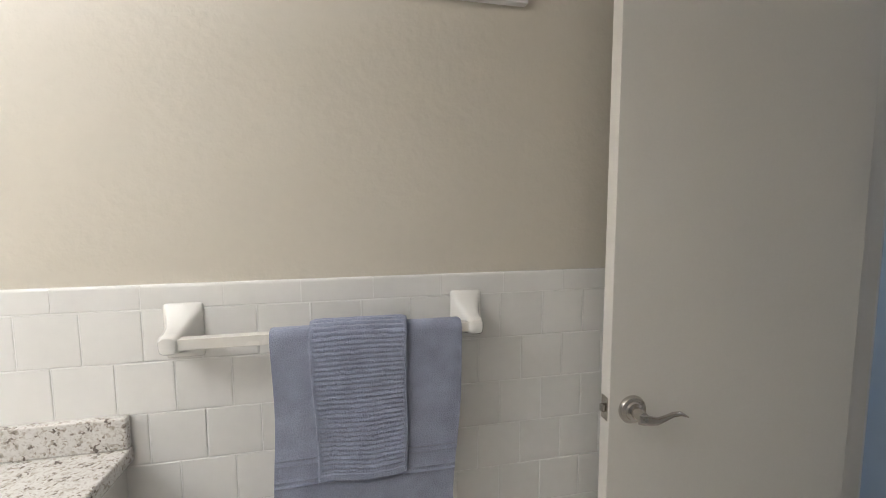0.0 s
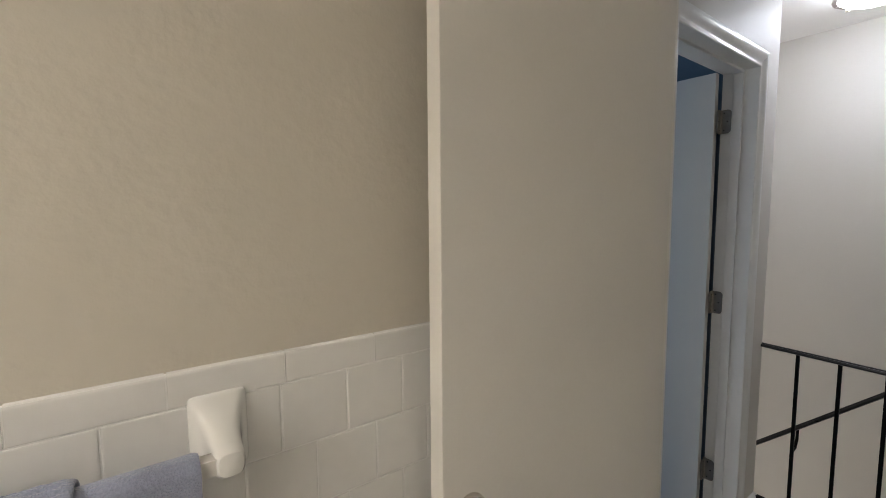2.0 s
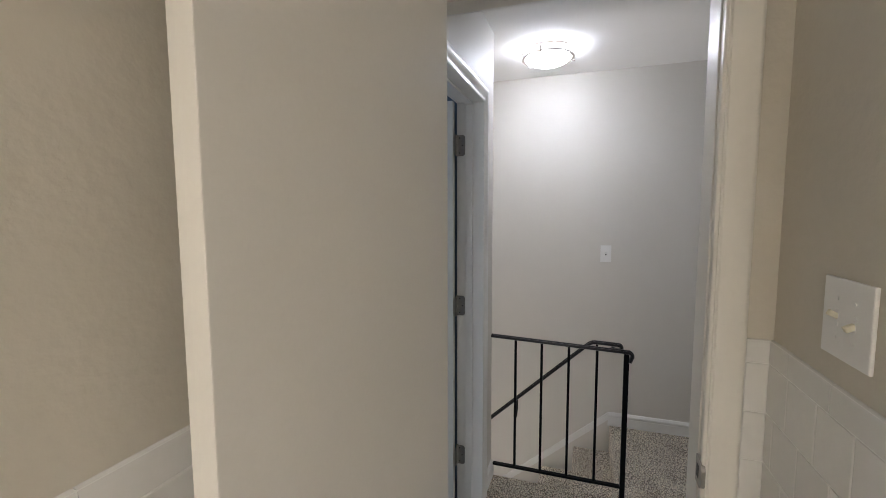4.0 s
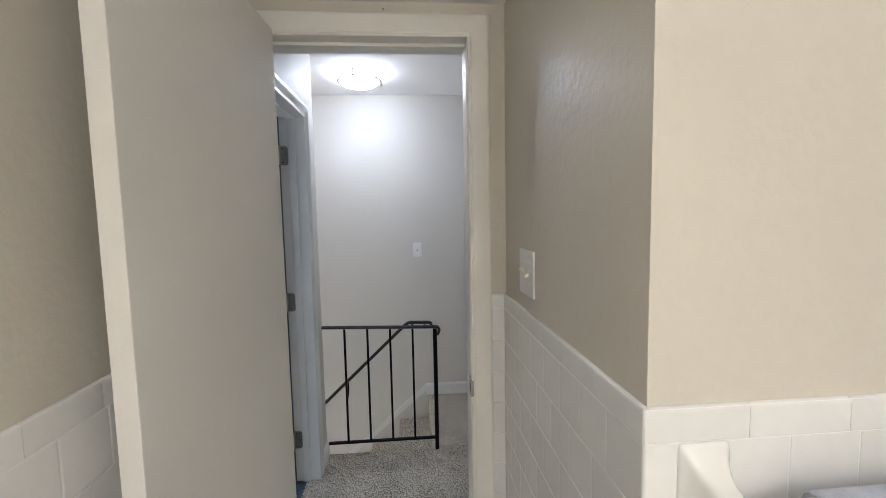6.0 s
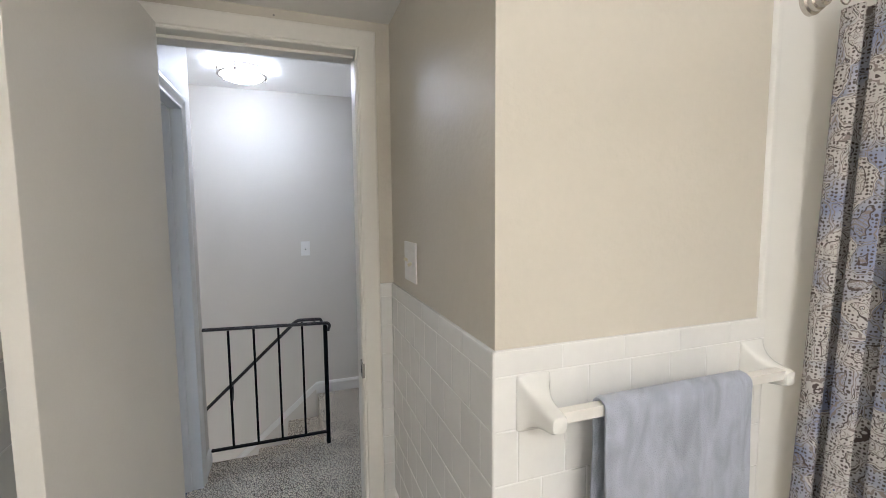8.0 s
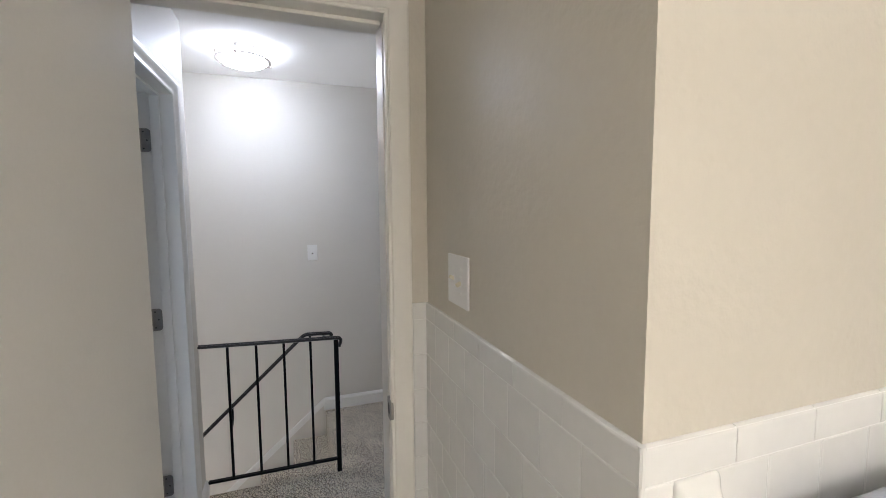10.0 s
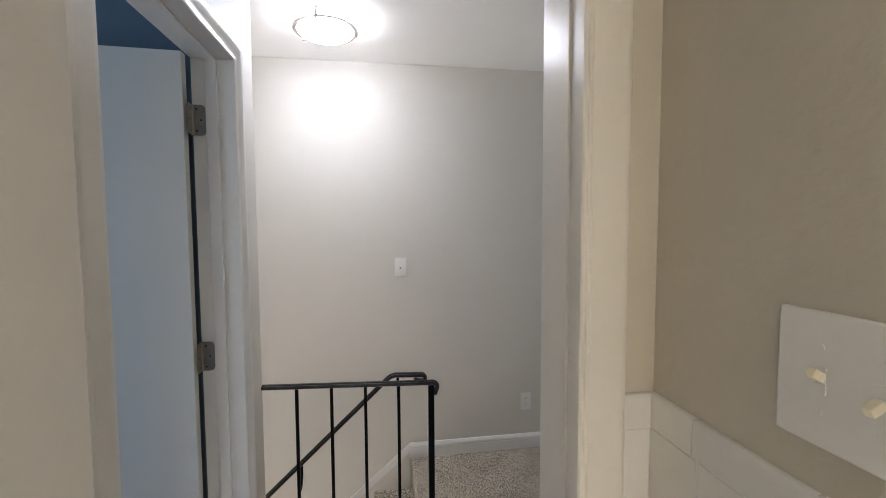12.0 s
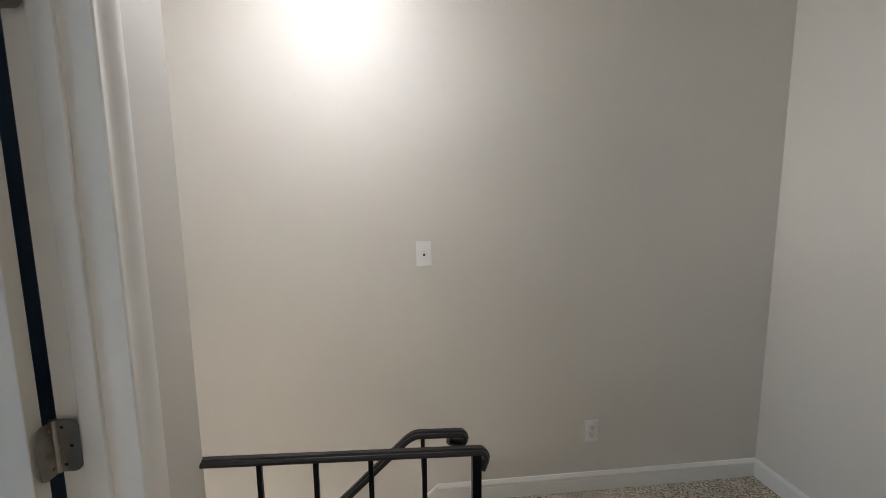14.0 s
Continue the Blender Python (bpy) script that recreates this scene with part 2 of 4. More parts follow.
def empty(name, label, category, group="", kind="", at=(0, 0, 0)):
    ob = new(name)
    ob.location = at
    return tagged(ob, label, category, group, kind)


def box(bm, x0, x1, y0, y1, z0, z1, bevel=0.0, seg=2):
    v = bmesh.ops.create_cube(bm, size=1)["verts"]
    for q in v:
        q.co = Vector(((x0 + x1) / 2 + q.co.x * (x1 - x0), (y0 + y1) / 2 + q.co.y * (y1 - y0), (z0 + z1) / 2 + q.co.z * (z1 - z0)))
    if bevel:
        edges = list({e for q in v for e in q.link_edges})
        bmesh.ops.bevel(bm, geom=edges, offset=bevel, segments=seg, profile=0.5, affect="EDGES")
    return bm


def boxes(*specs, bevel=0.0):
    bm = bmesh.new()
    for s in specs:
        box(bm, *s, bevel=bevel)
    return bm


def rod(bm, p0, p1, r, seg=16, r1=None):
    p0, p1 = Vector(p0), Vector(p1)
    d = p1 - p0
    m = Matrix.Translation((p0 + p1) / 2) @ d.to_track_quat("Z", "Y").to_matrix().to_4x4()
    bmesh.ops.create_cone(bm, cap_ends=True, segments=seg, radius1=r, radius2=r if r1 is None else r1, depth=d.length, matrix=m)
    return bm


def lathe(bm, profile, m, seg=32):
    """profile: (radius, height) pairs, turned round the z axis of m."""
    rings = []
    for r, h in profile:
        rings.append([bm.verts.new(m @ Vector((r * math.cos(2 * math.pi * i / seg), r * math.sin(2 * math.pi * i / seg), h))) for i in range(seg)])
    for a, b in zip(rings, rings[1:]):
        for i in range(seg):
            bm.faces.new((a[i], a[(i + 1) % seg], b[(i + 1) % seg], b[i]))
    for ring in (rings[0], rings[-1]):
        if profile[rings.index(ring)][0] > 1e-6:
            bm.faces.new(ring)
    bmesh.ops.remove_doubles(bm, verts=bm.verts, dist=1e-6)
    return bm


def sweep(bm, points, profile, side, closed_ends=True):
    """A profile of (across, up) pairs carried along points; side: the across direction at the start, kept square to the path by mitring."""
    pts = [Vector(p) for p in points]
    rings = []
    for i, p in enumerate(pts):
        d0 = (pts[i] - pts[i - 1]).normalized() if i else (pts[1] - pts[0]).normalized()
        d1 = (pts[i + 1] - pts[i]).normalized() if i < len(pts) - 1 else d0
        t = (d0 + d1).normalized()
        s = Vector(side)
        s = (s - t * s.dot(t)).normalized()
        u = t.cross(s)
        k = 1 / max(0.4, t.dot(d1))
        rings.append([bm.verts.new(p + s * a + u * b * k) for a, b in profile])
    n = len(profile)
    for a, b in zip(rings, rings[1:]):
        for i in range(n):
            bm.faces.new((a[i], a[(i + 1) % n], b[(i + 1) % n], b[i]))
    if closed_ends:
        bm.faces.new(rings[0])
        bm.faces.new(rings[-1])
    return bm


def extrude_profile(bm, profile, axis, a, b, origin):
    """profile: (u, v) pairs; axis x, y or z gives the direction of the run, u and v the two others in order."""
    def at(u, v, w):
        q = {"x": (w, u, v), "y": (u, w, v), "z": (u, v, w)}[axis]
        return Vector(q) + Vector(origin)
    r0 = [bm.verts.new(at(u, v, a)) for u, v in profile]
    r1 = [bm.verts.new(at(u, v, b)) for u, v in profile]
    n = len(profile)
    for i in range(n):
        bm.faces.new((r0[i], r0[(i + 1) % n], r1[(i + 1) % n], r1[i]))
    bm.faces.new(r0)
    bm.faces.new(r1)
    return bm


# ---------- the plan (metres) ----------
N_BATH = 1.459        # painted face of the bath's towel wall
TILE_N = 1.451        # tiled face
X_DOOR = 1.478        # bath face of the doorway wall
X_HALLSIDE = 1.612    # its hall face
Y_SW = 0.605          # painted face of the switch wall
X_BUMP = 0.634        # painted face of the wall with the second towel bar
Y_TUB = -0.095        # where the tub surround begins
CAP = 1.248           # top of the wainscot
Z_BATH, Z_HALL = 2.170, 2.450
N_HALL = 1.474        # hall face of the bedroom wall
X_FAR = 3.557
Y_RIGHT = -0.865
X_RAIL = 2.722
X_WEST, Y_SOUTH = -1.55, -0.98
OPEN_R, OPEN_L, OPEN_Z = 0.727, 1.394, 2.064
BD_L, BD_R, BD_Z = 1.692, 2.475, 2.042   # bedroom door opening


def struct(name, bm, material, label, category="wall"):
    return tagged(part(name, bm, material), label, category, kind="structure")


# floors
struct("floor_bath", boxes((X_WEST - 0.1, X_DOOR, Y_SOUTH - 0.1, N_BATH + 0.0, -0.12, -0.004)), M_FLOOR, "plain vinyl floor of the bathroom", "floor")
struct("floor_hall", boxes((X_DOOR, X_RAIL + 0.018, Y_RIGHT - 0.1, N_HALL, -0.25, 0.0), (X_RAIL + 0.018, X_FAR + 0.1, Y_RIGHT - 0.1, 0.800, -0.25, 0.0), (BD_L - 0.01, BD_R + 0.01, N_HALL - 0.014, N_HALL + 0.075, -0.25, -0.0005), bevel=0.012), M_CARPET, "beige looped carpet on the hall landing", "carpet")
struct("floor_bedroom", boxes((-0.2, X_RAIL - 0.1, N_HALL, 4.4, -0.2, -0.003)), M_BLUECARPET, "dark blue-grey carpet in the bedroom", "carpet")

# ceilings
struct("ceiling_bath", boxes((X_WEST - 0.1, X_DOOR, Y_SOUTH - 0.1, N_BATH, Z_BATH, Z_BATH + 0.1)), M_BATHCEIL, "beige painted bathroom ceiling", "ceiling")
struct("ceiling_hall", boxes((X_HALLSIDE, X_FAR + 0.1, Y_RIGHT - 0.1, 4.4, Z_HALL, Z_HALL + 0.1)), M_CEIL, "white painted hall ceiling", "ceiling")
struct("ceiling_bedroom", boxes((-0.2, X_RAIL - 0.1, N_HALL + 0.125, 4.4, Z_HALL + 0.003, Z_HALL + 0.1)), M_BLUE, "dark blue bedroom ceiling", "ceiling")

# bath walls
struct("wall_north", boxes((X_WEST - 0.1, X_DOOR, N_BATH, N_BATH + 0.135, -0.1, Z_BATH + 0.1)), M_BATH, "beige textured bathroom wall over white tile")
struct("wall_west", boxes((X_WEST - 0.1, X_WEST, Y_SOUTH - 0.1, N_BATH, -0.1, Z_BATH + 0.1)), M_BATH, "plain beige bathroom wall behind the vanity")
struct("wall_south", boxes((X_WEST, X_BUMP + 0.1, Y_SOUTH - 0.1, Y_SOUTH, -0.1, Z_BATH + 0.1)), M_BATH, "plain beige wall closing the bathroom")
struct("wall_bump", boxes((X_BUMP, X_DOOR, Y_SOUTH, Y_SW, -0.1, Z_BATH + 0.1)), M_BATH, "beige wall block with a tiled lower part")
struct("wall_doorway", boxes((X_DOOR, X_HALLSIDE - 0.004, Y_RIGHT - 0.1, OPEN_R - 0.018, -0.1, Z_HALL + 0.1), (X_DOOR, X_HALLSIDE - 0.004, OPEN_L + 0.018, N_HALL + 0.1, -0.1, Z_HALL + 0.1),
                             (X_DOOR, X_HALLSIDE - 0.004, OPEN_R - 0.018, OPEN_L + 0.018, OPEN_Z + 0.018, Z_HALL + 0.1)), M_BATH, "beige wall with the bathroom doorway")
# hall walls
struct("wall_hall_west", boxes((X_HALLSIDE - 0.004, X_HALLSIDE, Y_RIGHT, OPEN_R - 0.018, 0, Z_HALL), (X_HALLSIDE - 0.004, X_HALLSIDE, OPEN_L + 0.018, N_HALL, 0, Z_HALL),
                               (X_HALLSIDE - 0.004, X_HALLSIDE, OPEN_R - 0.018, OPEN_L + 0.018, OPEN_Z + 0.018, Z_HALL)), M_HALL, "greige hall side of the bathroom wall")
struct("wall_hall_north", boxes((X_HALLSIDE, BD_L - 0.02, N_HALL, N_HALL + 0.125, -0.1, Z_HALL), (BD_R + 0.02, X_RAIL, N_HALL, N_HALL + 0.125, -2.8, Z_HALL),
                                (BD_L - 0.02, BD_R + 0.02, N_HALL, N_HALL + 0.125, BD_Z + 0.02, Z_HALL)), M_HALL, "greige hall wall with the bedroom doorway")
struct("wall_far", boxes((X_FAR, X_FAR + 0.1, Y_RIGHT - 0.1, 4.4, -2.8, Z_HALL)), M_HALL, "greige wall above the stairs, lit from the ceiling")
struct("wall_right", boxes((X_HALLSIDE, X_FAR, Y_RIGHT - 0.1, Y_RIGHT, -0.1, Z_HALL)), M_HALL, "greige end wall of the landing")
struct("wall_stairwell", boxes((X_RAIL - 0.1, X_RAIL, N_HALL + 0.125, 4.4, -2.8, Z_HALL)), M_HALL, "greige wall beside the descending stairs")
struct("wall_stair_end", boxes((X_RAIL, X_FAR, 4.3, 4.4, -2.8, Z_HALL)), M_HALL, "greige wall at the foot of the stairs")
struct("wall_under_landing", boxes((X_RAIL + 0.02, X_FAR, 0.66, 0.76, -2.8, -0.25), (X_RAIL - 0.08, X_RAIL + 0.012, 0.66, N_HALL, -2.8, -0.25)), M_HALL, "greige wall under the landing edge")
# bedroom shell
struct("wall_bedroom_west", boxes((-0.2, -0.1, N_HALL + 0.125, 4.3, -0.1, Z_HALL)), M_BLUE, "dark blue bedroom wall")
struct("wall_bedroom_north", boxes((-0.1, 0.3, 4.3, 4.4, -0.1, Z_HALL), (1.5, X_RAIL - 0.1, 4.3, 4.4, -0.1, Z_HALL), (0.3, 1.5, 4.3, 4.4, -0.1, 0.9), (0.3, 1.5, 4.3, 4.4, 2.15, Z_HALL)), M_BLUE, "dark blue bedroom wall with a window opening")
struct("wall_bedroom_east", boxes((X_RAIL - 0.106, X_RAIL - 0.102, N_HALL + 0.129, 4.3, -0.1, Z_HALL)), M_BLUE, "dark blue bedroom wall beside the stairs")
struct("wall_bedroom_south", boxes((-0.1, BD_L - 0.02, N_HALL + 0.127, N_HALL + 0.131, -0.1, Z_HALL), (BD_R + 0.02, X_RAIL - 0.1, N_HALL + 0.127, N_HALL + 0.131, -0.1, Z_HALL), (BD_L - 0.02, BD_R + 0.02, N_HALL + 0.127, N_HALL + 0.131, BD_Z + 0.02, Z_HALL)), M_BLUE, "dark blue inner face of the bedroom doorway wall")


# ---------- stairs ----------
stairs = empty("staircase", "carpeted staircase going down beside the railing", "stairs", kind="structure")
RUN, RISE, NOSE = 0.230, 0.195, 0.800
for i in range(13):
    y0 = NOSE + RUN * i
    z = -RISE * (i + 1)
    part("step", boxes((X_RAIL + 0.012, X_FAR - 0.0005, y0 - 0.02, y0 + RUN + 0.012, z - 0.22, z), bevel=0.012), M_CARPET, stairs)
# sloping skirt boards with a moulded cap, one on each side
for x0, x1, cap0, cap1, shift in ((X_FAR - 0.010, X_FAR, X_FAR - 0.016, X_FAR, 0.0), (X_RAIL, X_RAIL + 0.010, X_RAIL, X_RAIL + 0.014, 0.68)):
    y0, y1 = 0.812 + shift, 0.812 + RUN * 13
    drop0, drop = shift * RISE / RUN, RISE * 13
    bm = bmesh.new()
    extrude_profile(bm, [(y0, 0.072 - drop0), (y1, 0.072 - drop), (y1, -0.30 - drop), (y0, -0.30 - drop0)], "x", x0, x1, (0, 0, 0))
    board = part("skirt_board", bm, M_HALL, stairs)
    bm = bmesh.new()
    extrude_profile(bm, [(y0 - 0.002, 0.096 - drop0), (y1, 0.096 - drop), (y1, 0.040 - drop), (y0 - 0.002, 0.040 - drop0)], "x", cap0, cap1, (0, 0, 0))
    bmesh.ops.bevel(bm, geom=[e for e in bm.edges if abs(e.verts[0].co.y - e.verts[1].co.y) > 0.5], offset=0.004, segments=2, profile=0.5, affect="EDGES")
    part("cap_moulding", bm, M_TRIM, board)


# ---------- trim ----------
CASE = [(0.0, 0.0), (0.0, 0.008), (0.003, 0.0105), (0.008, 0.0105), (0.012, 0.0090), (0.018, 0.0095), (0.026, 0.0125), (0.034, 0.0165), (0.041, 0.0185), (0.051, 0.0195), (0.0555, 0.0180), (0.057, 0.0150), (0.057, 0.0)]


def door_casing(name, frame_at, width, height, cw, profile, label, group, paint=M_TRIM):
    """Mitred casing round an opening: frame_at turns local (across, out, up) into the world; profile: (away from the opening, out)."""
    top = empty(name, label, "door casing", group, "structure")
    s = cw / 0.057
    prof = [(a * s, b) for a, b in profile]
    for nm, corner, end in (("side_casing", (0, 0), (0, height)), ("side_casing", (width, 0), (width, height)), ("head_casing", (0, height), (width, height))):
        bm = bmesh.new()
        rings = []
        for end_i in (0, 1):
            ring = []
            for a, b in prof:
                if nm == "head_casing":
                    x = -a if end_i == 0 else width + a
                    q = (x, b, height + a)
                else:
                    sx = -a if corner[0] == 0 else width + a
                    q = (sx, b, 0 if end_i == 0 else height + a)
                ring.append(bm.verts.new(frame_at(*q)))
            rings.append(ring)
        n = len(prof)
        for i in range(n):
            bm.faces.new((rings[0][i], rings[0][(i + 1) % n], rings[1][(i + 1) % n], rings[1][i]))
        bm.faces.new(rings[0])
        bm.faces.new(rings[1])
        part(nm, bm, paint, top, smooth=True)
    return top


FLAT = [(0.0, 0.0), (0.0, 0.011), (0.002, 0.0135), (0.005, 0.0135), (0.007, 0.0115), (0.009, 0.0115), (0.011, 0.0145), (0.050, 0.0150), (0.0545, 0.0138), (0.057, 0.0110), (0.057, 0.0)]
door_casing("casing_bath", lambda a, o, u: Vector((X_DOOR - o, OPEN_R + a, u)), OPEN_L - OPEN_R, OPEN_Z, 0.070, FLAT, "flat cream-painted casing round the bathroom doorway", "casings", M_CREAM)
door_casing("casing_hall", lambda a, o, u: Vector((X_HALLSIDE + o, OPEN_R - 0.006 + a, u)), OPEN_L - OPEN_R + 0.006, OPEN_Z, 0.057, CASE, "white moulded casing on the hall side of the doorway", "casings")
door_casing("casing_bedroom", lambda a, o, u: Vector((BD_L + a, N_HALL - o, u)), BD_R - BD_L, BD_Z, 0.066, CASE, "white moulded casing round the bedroom doorway", "casings")

# jambs and stops
j = empty("jamb_bath", "cream-painted jamb of the bathroom doorway", "door jamb", kind="structure")
part("side_jamb", boxes((X_DOOR, X_HALLSIDE, OPEN_R - 0.022, OPEN_R - 0.007, 0, OPEN_Z)), M_CREAM, j)
part("side_jamb", boxes((X_DOOR, X_HALLSIDE, OPEN_L, OPEN_L + 0.018, 0, OPEN_Z)), M_CREAM, j)
part("head_jamb", boxes((X_DOOR, X_HALLSIDE, OPEN_R - 0.018, OPEN_L + 0.018, OPEN_Z, OPEN_Z + 0.018)), M_CREAM, j)
part("stop", boxes((X_DOOR + 0.040, X_HALLSIDE, OPEN_R - 0.012, OPEN_R - 0.003, 0, OPEN_Z - 0.0005), bevel=0.002), M_CREAM, j)
part("stop", boxes((X_DOOR + 0.040, X_DOOR + 0.075, OPEN_L - 0.011, OPEN_L, 0, OPEN_Z - 0.011), bevel=0.002), M_CREAM, j)
part("stop", boxes((X_DOOR + 0.040, X_DOOR + 0.075, OPEN_R, OPEN_L, OPEN_Z - 0.011, OPEN_Z), bevel=0.002), M_CREAM, j)
bm = boxes((X_DOOR - 0.021, X_DOOR + 0.030, OPEN_R - 0.006, OPEN_R + 0.0022, 0.896, 0.958))
bmesh.ops.bevel(bm, geom=[e for e in bm.edges if all(v.co.x < X_DOOR for v in e.verts) and abs(e.verts[0].co.y - e.verts[1].co.y) > 0.005], offset=0.019, segments=6, profile=0.5, affect="EDGES")
sp = part("strike_plate", bm, M_STEEL, j, "dull nickel strike plate with a rounded lip")
part("strike_hole", boxes((X_DOOR + 0.002, X_DOOR + 0.020, OPEN_R + 0.0015, OPEN_R + 0.0028, 0.912, 0.942)), M_SLOT, sp)
j2 = empty("jamb_bedroom", "white-painted jamb of the bedroom doorway", "door jamb", kind="structure")
part("side_jamb", boxes((BD_R, BD_R + 0.018, N_HALL, N_HALL + 0.127, 0, BD_Z)), M_TRIM, j2)
part("side_jamb", boxes((BD_L - 0.018, BD_L, N_HALL, N_HALL + 0.127, 0, BD_Z)), M_TRIM, j2)
part("head_jamb", boxes((BD_L - 0.018, BD_R + 0.018, N_HALL, N_HALL + 0.127, BD_Z, BD_Z + 0.018)), M_TRIM, j2)
part("stop", boxes((BD_R - 0.011, BD_R, N_HALL + 0.045, N_HALL + 0.083, 0, BD_Z), bevel=0.002), M_TRIM, j2)
part("stop", boxes((BD_L, BD_L + 0.011, N_HALL + 0.045, N_HALL + 0.083, 0, BD_Z), bevel=0.002), M_TRIM, j2)
part("stop", boxes((BD_L + 0.011, BD_R - 0.011, N_HALL + 0.045, N_HALL + 0.083, BD_Z - 0.011, BD_Z), bevel=0.002), M_TRIM, j2)

# baseboards
BASE = [(0, 0), (0.013, 0), (0.013, 0.060), (0.0115, 0.064), (0.0145, 0.070), (0.0140, 0.080), (0.009, 0.088), (0.005, 0.094), (0, 0.096)]
bm = bmesh.new()
extrude_profile(bm, [(X_FAR - a, z) for a, z in BASE], "y", Y_RIGHT, 0.812, (0, 0, 0))
tagged(part("baseboard_far", bm, M_TRIM), "white painted baseboard along the far wall", "baseboard", kind="structure")
bm = bmesh.new()
extrude_profile(bm, [(Y_RIGHT + a, z) for a, z in BASE], "x", X_HALLSIDE, X_FAR - 0.014, (0, 0, 0))
tagged(part("baseboard_right", bm, M_TRIM), "white painted baseboard along the end wall", "baseboard", kind="structure")
bm = bmesh.new()
extrude_profile(bm, [(N_HALL - a, z) for a, z in BASE], "x", BD_R + 0.066, X_RAIL, (0, 0, 0))
box(bm, X_RAIL, X_RAIL + 0.012, N_HALL - 0.014, N_HALL + 0.11, 0.0, 0.085, bevel=0.003)
tagged(part("baseboard_corner", bm, M_TRIM), "short white baseboard round the wall end", "baseboard", kind="structure")


# ---------- doors ----------
def hinge(parent, at, turn, open_deg=90.0, tall=0.10):
    """Butt hinge: jamb leaf along local -y, second leaf swung by open_deg, knuckle at the origin."""
    h = part("hinge", rod(bmesh.new(), (0, 0, -tall / 2), (0, 0, tall / 2), 0.0065, 14), M_STEEL, parent, "worn steel butt hinge", smooth=True)
    h.matrix_basis = Matrix.Translation(at) @ Matrix.Rotation(radians(turn), 4, "Z")
    for k, ang in enumerate((0.0, open_deg)):
        bm = bmesh.new()
        box(bm, -0.0012, 0.0012, -0.041, -0.004, -tall / 2, tall / 2)
        ed = [e for e in bm.edges if abs(e.verts[0].co.z - e.verts[1].co.z) < 1e-6 and abs(e.verts[0].co.y - e.verts[1].co.y) < 1e-6 and e.verts[0].co.y < -0.03]
        bmesh.ops.bevel(bm, geom=ed, offset=0.014, segments=5, profile=0.5, affect="EDGES")
        lf = part("hinge_leaf", bm, M_STEEL, h)
        lf.matrix_basis = Matrix.Rotation(radians(ang), 4, "Z")
        bm = bmesh.new()
        for dy, dz in ((-0.014, 0.036), (-0.027, 0.0), (-0.014, -0.036)):
            rod(bm, (-0.0018, dy, dz), (0.0018, dy, dz), 0.0032, 10)
        sc = part("screws", bm, M_SLOT if k == 0 else M_NICKEL, h)
        sc.matrix_basis = Matrix.Rotation(radians(ang), 4, "Z")
    return h


# bathroom door, swung open against the towel wall; local x runs from the hinge to the latch edge, local y to the room
LEAF_W, LEAF_T, LEAF_H = 0.662, 0.037, 2.045
door = empty("bathroom_door", "off-white flush door swung open beside the tiled wall", "door", kind="structure", at=(1.4105, 1.3020, 0.012))
door.rotation_euler = (0, 0, radians(180 - 3.1))
part("leaf", boxes((0, LEAF_W, -LEAF_T, 0, 0, LEAF_H), bevel=0.0015), M_DOOR, door)
LX, LZ = LEAF_W - 0.056, 0.924
hd = part("lever_handle", lathe(bmesh.new(), [(0.0, 0.0), (0.033, 0.0), (0.033, 0.004), (0.030, 0.009), (0.022, 0.011), (0.020, 0.016), (0.014, 0.019), (0.012, 0.045), (0.0, 0.047)], Matrix.Translation((LX, 0, LZ)) @ Matrix.Rotation(radians(-90), 4, "X"), 40), M_NICKEL, door, "brushed nickel lever handle", smooth=True)
bm = bmesh.new()
lev = [(LX + 0.012, 0.046, LZ - 0.002), (LX - 0.010, 0.048, LZ - 0.005), (LX - 0.030, 0.050, LZ - 0.007), (LX - 0.050, 0.050, LZ - 0.001), (LX - 0.068, 0.049, LZ + 0.005), (LX - 0.088, 0.048, LZ + 0.005), (LX - 0.106, 0.046, LZ - 0.004)]
wid = [0.0115, 0.0120, 0.0090, 0.0068, 0.0060, 0.0052, 0.0022]
rings = []
for (x, y, z), w in zip(lev, wid):
    rings.append([bm.verts.new((x, y + 0.0055 * math.cos(a), z + w * math.sin(a))) for a in [2 * math.pi * i / 12 for i in range(12)]])
for a, b in zip(rings, rings[1:]):
    for i in range(12):
        bm.faces.new((a[i], a[(i + 1) % 12], b[(i + 1) % 12], b[i]))
bm.faces.new(rings[0]), bm.faces.new(rings[-1])
part("lever", bm, M_NICKEL, hd, smooth=True)
part("lock_button", rod(bmesh.new(), (LX, 0.046, LZ), (LX, 0.056, LZ), 0.004, 12), M_STEEL, hd)
lp = part("latch_plate", boxes((LEAF_W, LEAF_W + 0.0015, -0.031, -0.005, LZ - 0.028, LZ + 0.028), bevel=0.0006), M_NICKEL, door, "nickel latch plate")
part("latch_bolt", boxes((LEAF_W + 0.0015, LEAF_W + 0.011, -0.025, -0.011, LZ - 0.009, LZ + 0.009), bevel=0.003), M_NICKEL, lp)

# bedroom door, swung into the bedroom
bdoor = empty("bedroom_door", "white flush door standing open into the blue bedroom", "door", kind="structure", at=(BD_R - 0.012, N_HALL + 0.127, 0.012))
bdoor.rotation_euler = (0, 0, radians(92.5))
part("leaf", boxes((0.006, 0.756, 0.012, 0.047, 0, 2.03), bevel=0.0015), M_DOOR, bdoor)
for hz in (1.837, 1.043, 0.254):
    hinge(bdoor, (-0.004, 0.002, hz - 0.012), -92.5, -88)


